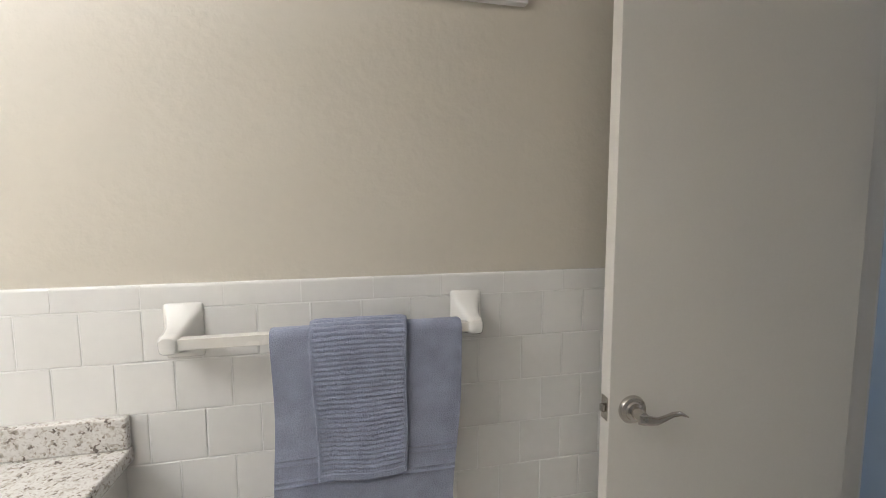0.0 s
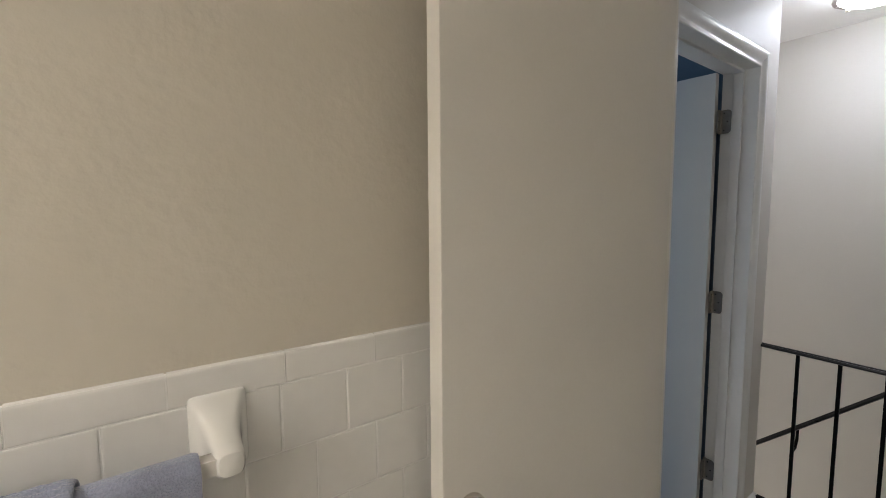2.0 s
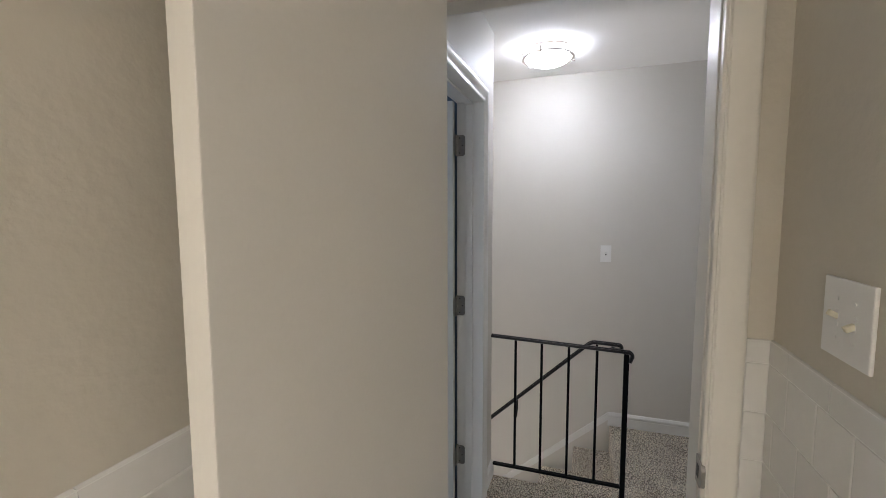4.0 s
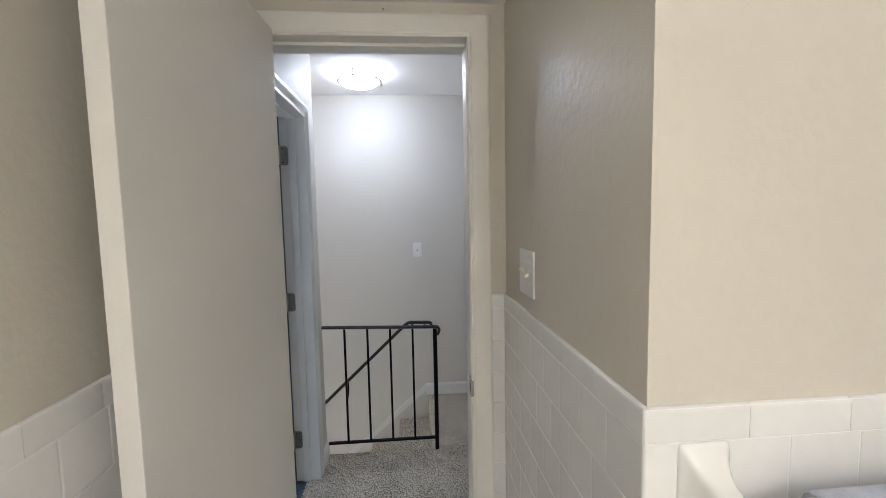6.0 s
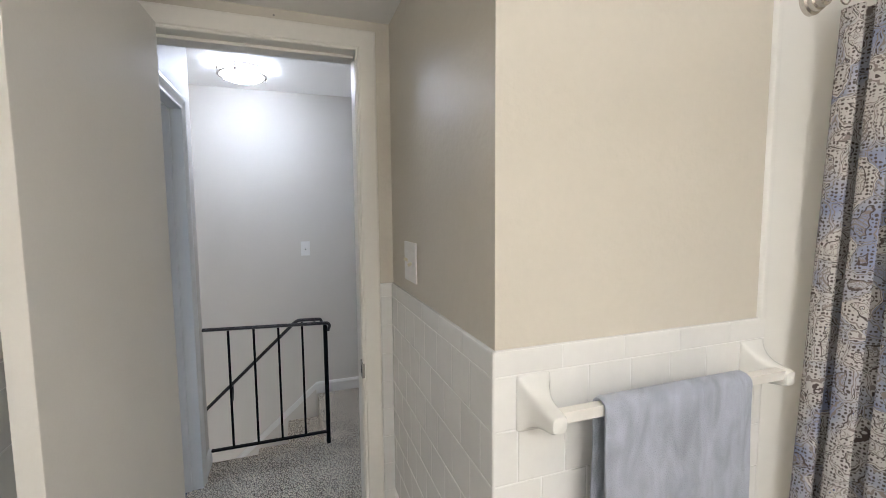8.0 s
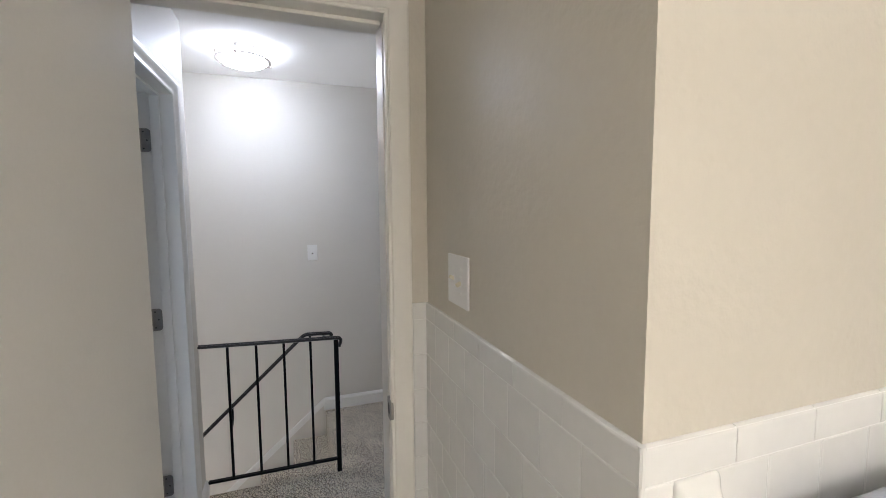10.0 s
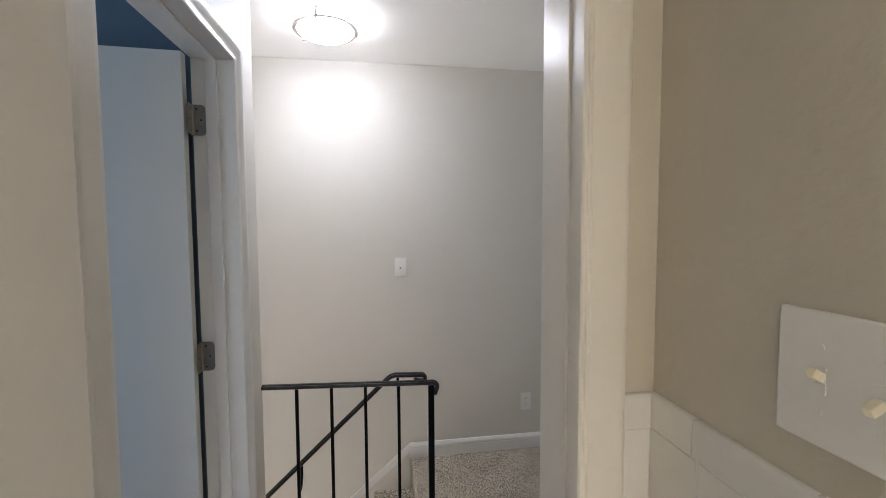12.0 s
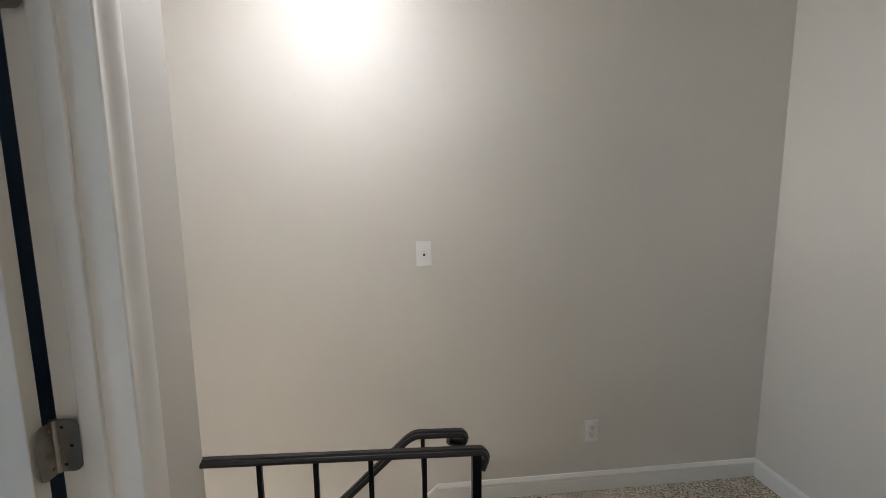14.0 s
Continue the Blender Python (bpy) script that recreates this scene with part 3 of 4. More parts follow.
# ---------- railing and handrail ----------
RAIL_TOP = [(-0.019, -0.004), (-0.019, 0.003), (-0.014, 0.007), (-0.008, 0.006), (-0.004, 0.010), (0.004, 0.010), (0.008, 0.006), (0.014, 0.007), (0.019, 0.003), (0.019, -0.004), (0.012, -0.008), (-0.012, -0.008)]
ZR0, ZR1, Y0, Y1 = 0.825, 0.802, 1.488, 0.777
rail = empty("stair_railing", "black iron railing with a bronze-brown top rail along the stair opening", "railing", at=(X_RAIL, Y1, 0))


def place(bm, dx=0.0, dy=0.0, dz=0.0):
    bmesh.ops.translate(bm, vec=(dx, dy, dz), verts=bm.verts)
    return bm


def rel(bm, ob):
    return place(bm, *(-Vector(ob.location)))


def curl(y, z, r, n=9, turn=200):
    return [(y - r * math.sin(radians(turn * i / n)), z - r + r * math.cos(radians(turn * i / n))) for i in range(1, n + 1)]


pts = [(X_RAIL, Y0, ZR0), (X_RAIL, Y1 + 0.01, ZR1)] + [(X_RAIL, y, z) for y, z in curl(Y1 - 0.006, ZR1, 0.020, 8, 105)] + [(X_RAIL, Y1 - 0.0165, ZR1 - 0.050)]
part("top_rail", rel(sweep(bmesh.new(), pts, RAIL_TOP, (1, 0, 0)), rail), M_RAILTOP, rail, smooth=True)
part("bottom_rail", rel(boxes((X_RAIL - 0.012, X_RAIL + 0.012, Y1, Y0, 0.072, 0.084), bevel=0.002), rail), M_IRON, rail)
part("newel_post", rel(boxes((X_RAIL - 0.0125, X_RAIL + 0.0125, Y1 - 0.0125, Y1 + 0.0125, 0.0, ZR1 - 0.006), bevel=0.002), rail), M_IRON, rail)
for k in range(1, 5):
    y = Y1 + 0.1405 * k
    zt = ZR1 + (ZR0 - ZR1) * (y - Y1) / (Y0 - Y1) - 0.006
    part("baluster", rel(boxes((X_RAIL - 0.0065, X_RAIL + 0.0065, y - 0.0065, y + 0.0065, 0.084, zt), bevel=0.0015), rail), M_IRON, rail)

XH, HK_Y, HK_Z = X_RAIL + 0.070, 0.947, 0.818
SLOPE = 0.934
hand = empty("stair_handrail", "bronze-brown metal handrail sloping down beside the stairs", "handrail", at=(XH, HK_Y, HK_Z))
pts = [(XH, y, z) for y, z in reversed(curl(0.812, HK_Z - 0.004, 0.015, 9, 200) + [(0.828, HK_Z - 0.031), (0.846, HK_Z - 0.022)])] + [(XH, 0.818, HK_Z - 0.004), (XH, HK_Y - 0.02, HK_Z)]
for i in range(1, 5):
    a = i / 4
    pts.append((XH, HK_Y - 0.02 + 0.04 * a, HK_Z - 0.02 * SLOPE * a * a))
pts += [(XH, HK_Y + 1.6, HK_Z - 0.02 * SLOPE - 1.58 * SLOPE)]
part("rail", rel(sweep(bmesh.new(), pts, RAIL_TOP, (-1, 0, 0)), hand), M_RAILTOP, hand, smooth=True)
for y in (Y1 + 0.1405, Y1 + 0.1405 * 4):
    zz = HK_Z - max(0, y - HK_Y) * SLOPE - 0.006
    bm = bmesh.new()
    for p, q in (((XH, y, zz), (XH, y, zz - 0.05)), ((XH, y, zz - 0.05), (X_RAIL + 0.045, y, zz - 0.085)), ((X_RAIL + 0.045, y, zz - 0.085), (X_RAIL + 0.006, y, zz - 0.085))):
        rod(bm, p, q, 0.006, 10)
    part("bracket", rel(bm, hand), M_IRON, hand, smooth=True)


# ---------- hall fixtures ----------
LAMP = (3.032, 1.222, Z_HALL)
lamp = empty("ceiling_lamp", "round flush ceiling lamp with lit frosted glass and nickel bands", "ceiling lamp", at=LAMP)
part("base_pan", lathe(bmesh.new(), [(0.0, 0.0), (0.118, 0.0), (0.126, -0.006), (0.128, -0.014), (0.0, -0.014)], Matrix(), 48), M_PLASTIC, lamp, smooth=True)
prof = [(0.127, -0.014), (0.136, -0.022), (0.138, -0.042)] + [(0.138 * math.cos(radians(a)), -0.042 - 0.057 * math.sin(radians(a))) for a in range(10, 91, 10)]
part("glass_rim", lathe(bmesh.new(), prof[:3] + [(0.130, -0.042), (0.130, -0.016)], Matrix(), 48), M_GLOW_RIM, lamp, "dimly glowing frosted glass rim", smooth=True)
part("glass_bowl", lathe(bmesh.new(), [(0.1375, -0.0422)] + [(max(r, 0.0), h) for r, h in prof[3:]], Matrix(), 48), M_GLOW, lamp, "glowing frosted glass", smooth=True)
for h in (-0.020, -0.056):
    ring = [(0.1455, h - 0.0045), (0.1490, h - 0.0045), (0.1490, h + 0.0045), (0.1455, h + 0.0045), (0.1455, h - 0.0045)]
    part("band", lathe(bmesh.new(), ring, Matrix(), 48), M_NICKEL, lamp, "brushed nickel band", smooth=True)
for k in range(3):
    m = Matrix.Rotation(radians(120 * k + 170), 4, "Z")
    bm = boxes((0.1490, 0.1515, -0.0065, 0.0065, -0.068, -0.010), (0.128, 0.1505, -0.005, 0.005, -0.013, -0.010), (0.138, 0.1515, -0.005, 0.005, -0.070, -0.067), bevel=0.0008)
    bmesh.ops.transform(bm, matrix=m, verts=bm.verts)
    strap = part("strap", bm, M_NICKEL, lamp)
    bm = rod(bmesh.new(), (0.1515, 0, -0.066), (0.156, 0, -0.066), 0.005, 12)
    bmesh.ops.transform(bm, matrix=m, verts=bm.verts)
    part("knob", bm, M_NICKEL, strap)


def toggle_plate(name, at, turn, label, gangs, w, h, toggles_up, toggle_mat, group):
    """Switch plate; local x across, z up, -y out of the wall."""
    top = empty(name, label, "light switch", group, at=at)
    top.rotation_euler = (0, 0, radians(turn))
    part("plate", boxes((-w / 2, w / 2, -0.006, 0.0, -h / 2, h / 2), bevel=0.0022), M_PLASTIC, top)
    for g in range(gangs):
        x = (g - (gangs - 1) / 2) * 0.046
        part("slot", boxes((x - 0.0045, x + 0.0045, -0.0066, -0.0058, -0.0105, 0.0105)), M_SLOT if gangs == 1 else M_PLASTIC, top)
        if gangs > 1:
            part("bezel", boxes((x - 0.0055, x + 0.0055, -0.0072, -0.0058, -0.0125, -0.0030 if toggles_up[g] > 0 else -0.0105), (x - 0.0055, x + 0.0055, -0.0072, -0.0058, 0.0105 if toggles_up[g] > 0 else 0.0030, 0.0125), bevel=0.0004), M_PLASTIC, top)
        up = toggles_up[g]
        bm = boxes((-0.0042, 0.0042, -0.012, 0.002, -0.0045, 0.0045), bevel=0.0012)
        bmesh.ops.transform(bm, matrix=Matrix.Translation((x, -0.007, 0.003 * up)) @ Matrix.Rotation(radians(-28 * up), 4, "X"), verts=bm.verts)
        part("toggle", bm, toggle_mat, top)
        for s in (-1, 1):
            part("screw", rod(bmesh.new(), (x, -0.0072, s * 0.030), (x, -0.005, s * 0.030), 0.003, 10), M_PLASTIC, top)
    return top


toggle_plate("light_switch", (X_FAR, 0.858, 1.222), -90, "white single toggle switch plate on the greige wall", 1, 0.070, 0.115, (1,), M_PLASTIC, "")
toggle_plate("double_light_switch", (1.217, Y_SW, 1.352), 180, "white double switch plate with ivory toggles above tile", 2, 0.130, 0.124, (1, -1), M_IVORY, "")
out = empty("wall_outlet", "white duplex electrical outlet low on the greige wall", "outlet", at=(X_FAR, 0.042, 0.314))
out.rotation_euler = (0, 0, radians(-90))
part("plate", boxes((-0.035, 0.035, -0.006, 0, -0.057, 0.057), bevel=0.0022), M_PLASTIC, out)
for s in (-1, 1):
    so = part("socket", boxes((-0.016, 0.016, -0.008, -0.005, s * 0.0195 - 0.014, s * 0.0195 + 0.014), bevel=0.003), M_PLASTIC, out)
    for dx in (-0.0065, 0.0065):
        part("slot", boxes((dx - 0.0012, dx + 0.0012, -0.0086, -0.0078, s * 0.0195, s * 0.0195 + 0.009)), M_SLOT, so)
    part("slot", rod(bmesh.new(), (0, -0.0078, s * 0.0195 - 0.007), (0, -0.0086, s * 0.0195 - 0.007), 0.0025, 10), M_SLOT, so)

vent = empty("ceiling_vent", "white louvred air register in the hall ceiling", "air vent", at=(2.470, 0.400, Z_HALL))
part("frame", boxes((-0.105, 0.105, -0.19, -0.155, -0.009, 0), (-0.105, 0.105, 0.155, 0.19, -0.009, 0), (-0.105, -0.078, -0.155, 0.155, -0.009, 0), (0.078, 0.105, -0.155, 0.155, -0.009, 0), bevel=0.0015), M_TRIM, vent)
part("backing", boxes((-0.078, 0.078, -0.155, 0.155, -0.001, 0)), M_SLOT, vent)
for k in range(9):
    bm = boxes((-0.0055, 0.0055, -0.154, 0.154, -0.0006, 0.0006))
    bmesh.ops.transform(bm, matrix=Matrix.Translation((-0.05 + 0.0125 * k, 0, -0.005)) @ Matrix.Rotation(radians(40), 4, "Y"), verts=bm.verts)
    part("slat", bm, M_TRIM, vent)


# ---------- towel bars and towels ----------
def bracket(parent, turn_m):
    """Ceramic bar holder: a square plate that swells into a rounded arm; local x across, z up, -y out."""
    bm = bmesh.new()
    prof = [(0.0370, 0.0560, 0.0, 0.0), (0.0370, 0.0560, -0.0030, 0.0), (0.0360, 0.0550, -0.0050, 0.0), (0.0335, 0.0520, -0.0075, -0.0005), (0.0300, 0.0465, -0.0115, -0.0015), (0.0265, 0.0395, -0.0185, -0.003), (0.0235, 0.0325, -0.0290, -0.005), (0.0212, 0.0270, -0.0420, -0.0065), (0.0196, 0.0228, -0.0570, -0.007), (0.0186, 0.0200, -0.0720, -0.007), (0.0176, 0.0186, -0.0830, -0.007), (0.0140, 0.0146, -0.0900, -0.007), (0.0050, 0.0052, -0.0930, -0.007)]
    rings = []
    for k, (w, h, y, dz) in enumerate(prof):
        e = max(3.4, 14.0 - 1.6 * k)
        ring = []
        for i in range(24):
            a = 2 * math.pi * i / 24
            c, s = math.cos(a), math.sin(a)
            ring.append(bm.verts.new((w * math.copysign(abs(c) ** (2 / e), c), y, dz + h * math.copysign(abs(s) ** (2 / e), s))))
        rings.append(ring)
    for a, b in zip(rings, rings[1:]):
        for i in range(24):
            bm.faces.new((a[i], a[(i + 1) % 24], b[(i + 1) % 24], b[i]))
    bm.faces.new(rings[0]), bm.faces.new(rings[-1])
    ob = part("bracket", bm, M_CERAMIC, parent, "glazed white ceramic bracket", smooth=True)
    ob.matrix_basis = turn_m
    return ob


def towel_mesh(width, front, back, bar_r, thick, seed, rib=0.0, rib_pitch=0.0125, fold=0.006, nx=60, taper=0.0, skew=0.0, bands=(), back_skew=0.0, fine=0.008):
    """Cloth laid over a bar along local x: front fall towards -y, back fall towards +y. Origin at the bar's middle."""
    bm = bmesh.new()
    rnd = random.Random(seed)
    ph = [rnd.uniform(0, 6.28) for _ in range(6)]
    r = bar_r + thick / 2
    arc = math.pi * r
    step = 0.0022 if rib else fine
    total = front + arc + back
    ns = int(total / step)
    outer, inner = [], []
    for k in range(ns + 1):
        s = k / ns * total
        rowo, rowi = [], []
        for i in range(nx + 1):
            u = i / nx
            ss = s
            if s < front:
                d = (front - s)
                fall = d / front
                y, z, ny, nz = -r, -d, -1.0, 0.0
            elif s < front + arc:
                a = (s - front) / r
                fall = 0
                y, z, ny, nz = -r * math.cos(a), r * math.sin(a), -math.cos(a), math.sin(a)
            else:
                d = s - front - arc
                fall = d / max(back, 1e-6)
                y, z, ny, nz = r, -d, 1.0, 0.0
            wob = fold * fall * (math.sin(u * 7 + ph[0]) + 0.6 * math.sin(u * 15 + ph[1] + fall * 2)) * (0.4 + 0.6 * math.sin(ph[2] + u * 3))
            edge = min(u, 1 - u) * width
            rnd_edge = thick / 2 * (1 - min(1, edge / 0.006)) ** 2 * 0.7
            hem = 0.25 * thick if (s < 0.012 or s > total - 0.012 or edge < 0.004) else 0.0
            rr = 0.0
            if rib and edge > 0.009 and 0.016 < s < front + arc + back - 0.016:
                w2 = s + 0.0012 * math.sin(u * 5 + ph[3] + s * 14) + 0.0011 * noise.noise(Vector((u * 14, s * 50, 2.0)))
                rr = rib * (abs(math.sin(math.pi * w2 / rib_pitch)) ** 0.7 - 0.6) + rib * 0.45 * noise.noise(Vector((u * 70, s * 300, seed)))
            x = (u - 0.5) * width * (1 - taper * fall) + skew * fall + 0.003 * math.sin(s * 17 + ph[4]) * (1 if 0.02 < s else 0.5)
            if ny > 0:
                x += back_skew * fall
            for b0, b1 in bands:
                if b0 < s < b1:
                    rr += 0.0024 * math.sin(math.pi * (s - b0) / (b1 - b0))
            t2 = thick / 2 - rnd_edge
            zz = z + 0.004 * fall * math.sin(u * 5 + ph[5])
            rowo.append(bm.verts.new((x, y + (ny * (t2 + rr + hem)) - abs(wob) * (1 if ny < 0 else 0.3), zz + nz * (t2 + rr))))
            rowi.append(bm.verts.new((x, y - ny * t2 * 0.9 - abs(wob) * (1 if ny < 0 else 0.3), zz - nz * t2 * 0.9)))
        outer.append(rowo)
        inner.append(rowi)
    for k in range(ns):
        for i in range(nx):
            bm.faces.new((outer[k][i], outer[k][i + 1], outer[k + 1][i + 1], outer[k + 1][i]))
            bm.faces.new((inner[k][i + 1], inner[k][i], inner[k + 1][i], inner[k + 1][i + 1]))
        bm.faces.new((outer[k][0], outer[k + 1][0], inner[k + 1][0], inner[k][0]))
        bm.faces.new((outer[k + 1][nx], outer[k][nx], inner[k][nx], inner[k + 1][nx]))
    for i in range(nx):
        bm.faces.new((outer[0][i + 1], outer[0][i], inner[0][i], inner[0][i + 1]))
        bm.faces.new((outer[ns][i], outer[ns][i + 1], inner[ns][i + 1], inner[ns][i]))
    return bm


# bar on the north wall: local x = world x
BAR_Z, BAR_OUT = 1.153, 0.075
bar1 = empty("towel_bar", "white ceramic towel bar fixed to the tiled wall", "towel bar", "towel bars", at=(0.146, TILE_N, BAR_Z))
bracket(bar1, Matrix.Translation((-0.2955, 0, -0.001)))
bracket(bar1, Matrix.Translation((0.2955, 0, -0.001)))
part("bar", boxes((-0.285, 0.285, -BAR_OUT - 0.0105, -BAR_OUT + 0.0105, -0.0185, 0.0025), bevel=0.001), M_ENAMEL, bar1, "square white enamelled bar")
tw = tagged(part("bath_towel", towel_mesh(0.381, 0.385, 0.205, 0.0135, 0.007, 3, fold=0.006, taper=0.05, skew=-0.012, nx=70, fine=0.004, back_skew=0.018, bands=((0.080, 0.088), (0.092, 0.100), (0.126, 0.134), (0.138, 0.146))), M_TERRY, smooth=True), "blue-grey terry bath towel folded over the bar", "towel", "towels")
tw.location = (0.2205, TILE_N - BAR_OUT, BAR_Z - 0.008)
ht = tagged(part("hand_towel", towel_mesh(0.192, 0.292, 0.12, 0.0225, 0.008, 8, rib=0.0044, rib_pitch=0.0098, fold=0.004, taper=0.08), M_TERRY_RIB, smooth=True), "ribbed light blue-grey hand towel over the bath towel", "towel", "towels")
ht.location = (0.198, TILE_N - BAR_OUT, BAR_Z - 0.008)

# bar on the wall by the tub: turned so that local -y points west
bar2 = empty("towel_bar", "white ceramic towel bar beside the shower curtain", "towel bar", "towel bars", at=(X_BUMP - 0.008, 0.229, 1.143))
bar2.rotation_euler = (0, 0, radians(-90))
bracket(bar2, Matrix.Translation((-0.2985, 0, -0.002)))
bracket(bar2, Matrix.Translation((0.2985, 0, -0.002)))
part("bar", boxes((-0.288, 0.288, -BAR_OUT - 0.0105, -BAR_OUT + 0.0105, -0.0105, 0.0105), bevel=0.001), M_ENAMEL, bar2, "square white enamelled bar")
pt = tagged(part("plush_towel", towel_mesh(0.373, 0.42, 0.36, 0.0135, 0.009, 5, fold=0.006), M_PLUSH, smooth=True), "plush pale blue-grey towel over the bar by the tub", "towel", "towels")
pt.location = (X_BUMP - 0.008 - BAR_OUT, 0.2455, 1.143)
pt.rotation_euler = (0, 0, radians(-90))


# ---------- vanity ----------
van = empty("vanity_cabinet", "white painted vanity cabinet under a granite counter", "cabinet", at=(-0.90, 1.18, 0))
part("body", boxes((-0.64, 0.628, -0.245, 0.27, 0.0, 0.888), bevel=0.002), M_CAB, van)
for k in range(3):
    x = -0.62 + 0.42 * k
    d = part("door", boxes((x, x + 0.40, -0.263, -0.245, 0.12, 0.70), bevel=0.003), M_CAB, van)
    part("knob", lathe(bmesh.new(), [(0.0, 0.0), (0.006, 0.0), (0.006, 0.012), (0.014, 0.016), (0.014, 0.022), (0.0, 0.026)], Matrix.Translation((x + 0.36, -0.263, 0.62)) @ Matrix.Rotation(radians(90), 4, "X"), 16), M_NICKEL, d, smooth=True)
    part("drawer_front", boxes((x, x + 0.40, -0.263, -0.245, 0.72, 0.87), bevel=0.003), M_CAB, van)
tagged(part("granite_counter", boxes((X_WEST, -0.255, 0.90, TILE_N, 0.888, 0.920), bevel=0.004), M_GRANITE), "speckled white and brown granite vanity counter", "countertop")
tagged(part("granite_backsplash", boxes((X_WEST, -0.258, TILE_N - 0.021, TILE_N, 0.9205, 0.986), bevel=0.003), M_GRANITE), "speckled granite splash along the tiled wall", "backsplash")

# framed white panel high on the towel wall
pan = empty("wall_panel", "flat white framed panel high on the beige wall", "wall panel", at=(0.422, N_BATH, 2.018))
part("frame", boxes((-0.16, 0.16, -0.022, 0, -0.17, -0.145), (-0.16, 0.16, -0.022, 0, 0.13, 0.152), (-0.16, -0.135, -0.022, 0, -0.145, 0.13), (0.135, 0.16, -0.022, 0, -0.145, 0.13), bevel=0.002), M_TRIM, pan)
part("panel", boxes((-0.135, 0.135, -0.014, 0, -0.145, 0.13)), M_TRIM, pan)


# ---------- tub surround, curtain rod, curtain ----------
def make_curtain_cloth():
    """Printed cotton: large scalloped medallions with dotted borders, small flowers between, grey-brown and blue on a pale ground."""
    m, t, b = principled("printed_curtain_cloth", (0.6, 0.58, 0.55), 0.9, spec=0.15)
    n, link = t.nodes, t.links.new
    uv = n.new("ShaderNodeUVMap")
    uv.uv_map = "cloth"

    def bent(scale, amount, src):
        ns = n.new("ShaderNodeTexNoise")
        ns.inputs["Scale"].default_value, ns.inputs["Detail"].default_value = scale, 2
        link(src, ns.inputs[0])
        q = n.new("ShaderNodeVectorMath")
        q.operation = "MULTIPLY_ADD"
        q.inputs[1].default_value = (amount, amount, 0.0)
        link(ns.outputs["Color"], q.inputs[0])
        link(src, q.inputs[2])
        return q.outputs[0]

    def voronoi(scale, src, feature="F1", rnd=1.0):
        v = n.new("ShaderNodeTexVoronoi")
        v.feature = feature
        v.inputs["Scale"].default_value, v.inputs["Randomness"].default_value = scale, rnd
        link(src, v.inputs["Vector"])
        return v

    def calc(op, a, bb=None):
        q = n.new("ShaderNodeMath")
        q.operation = op
        for i, x in enumerate((a, bb)):
            if isinstance(x, (int, float)):
                q.inputs[i].default_value = x
            elif x is not None:
                link(x, q.inputs[i])
        return q.outputs[0]

    def between(x, lo, hi):
        return calc("MULTIPLY", calc("GREATER_THAN", x, lo), calc("LESS_THAN", x, hi))

    def both(*fs):
        out = fs[0]
        for f in fs[1:]:
            out = calc("MULTIPLY", out, f)
        return out

    def mix(f, a, c):
        q = n.new("ShaderNodeMix")
        q.data_type = "RGBA"
        link(f, q.inputs["Factor"])
        if isinstance(a, tuple):
            q.inputs["A"].default_value = a
        else:
            link(a, q.inputs["A"])
        q.inputs["B"].default_value = c
        return q.outputs["Result"]
    INK, BROWN, PALE, BLUE, NAVY = (0.11, 0.09, 0.085, 1), (0.27, 0.235, 0.22, 1), (0.56, 0.535, 0.515, 1), (0.28, 0.31, 0.44, 1), (0.10, 0.11, 0.19, 1)
    cloth = bent(18, 0.040, uv.outputs[0])
    fine = bent(60, 0.010, uv.outputs[0])
    cell = voronoi(14, cloth, rnd=0.8)
    rim = voronoi(14, cloth, "DISTANCE_TO_EDGE", 0.8).outputs["Distance"]
    kind = n.new("ShaderNodeSeparateColor")
    link(cell.outputs["Color"], kind.inputs[0])
    small = voronoi(74, fine)
    small_rim = voronoi(74, fine, "DISTANCE_TO_EDGE").outputs["Distance"]
    sk = n.new("ShaderNodeSeparateColor")
    link(small.outputs["Color"], sk.inputs[0])
    dots = voronoi(120, fine, rnd=0.35).outputs["Distance"]
    # scallops: the rim wavers with the small cells
    edge = calc("ADD", rim, calc("MULTIPLY", small.outputs["Distance"], 0.06))
    wash = n.new("ShaderNodeTexNoise")
    wash.inputs["Scale"].default_value, wash.inputs["Detail"].default_value = 6, 3
    link(uv.outputs[0], wash.inputs[0])
    washed = n.new("ShaderNodeMapRange")
    washed.inputs["From Min"].default_value, washed.inputs["From Max"].default_value = 0.44, 0.60
    link(wash.outputs[0], washed.inputs[0])
    c = mix(both(washed.outputs[0], calc("GREATER_THAN", kind.outputs[1], 0.25)), PALE, BLUE)
    heart = calc("GREATER_THAN", edge, 0.225)
    # scrolls and petals
    c = mix(both(heart, between(small_rim, 0.05, 0.12)), c, BROWN)
    c = mix(both(heart, calc("LESS_THAN", small.outputs["Distance"], 0.17), calc("GREATER_THAN", sk.outputs[0], 0.35)), c, NAVY)
    c = mix(both(heart, between(small.outputs["Distance"], 0.26, 0.33), calc("GREATER_THAN", sk.outputs[1], 0.4)), c, INK)
    rings = calc("SINE", calc("MULTIPLY", cell.outputs["Distance"], 62.0))
    c = mix(both(calc("GREATER_THAN", rings, 0.62), heart, calc("GREATER_THAN", kind.outputs[2], 0.45)), c, BROWN)
    # dotted border and its lines
    c = mix(both(between(edge, 0.085, 0.20), calc("LESS_THAN", dots, 0.34)), c, INK)
    c = mix(between(edge, 0.205, 0.225), c, INK)
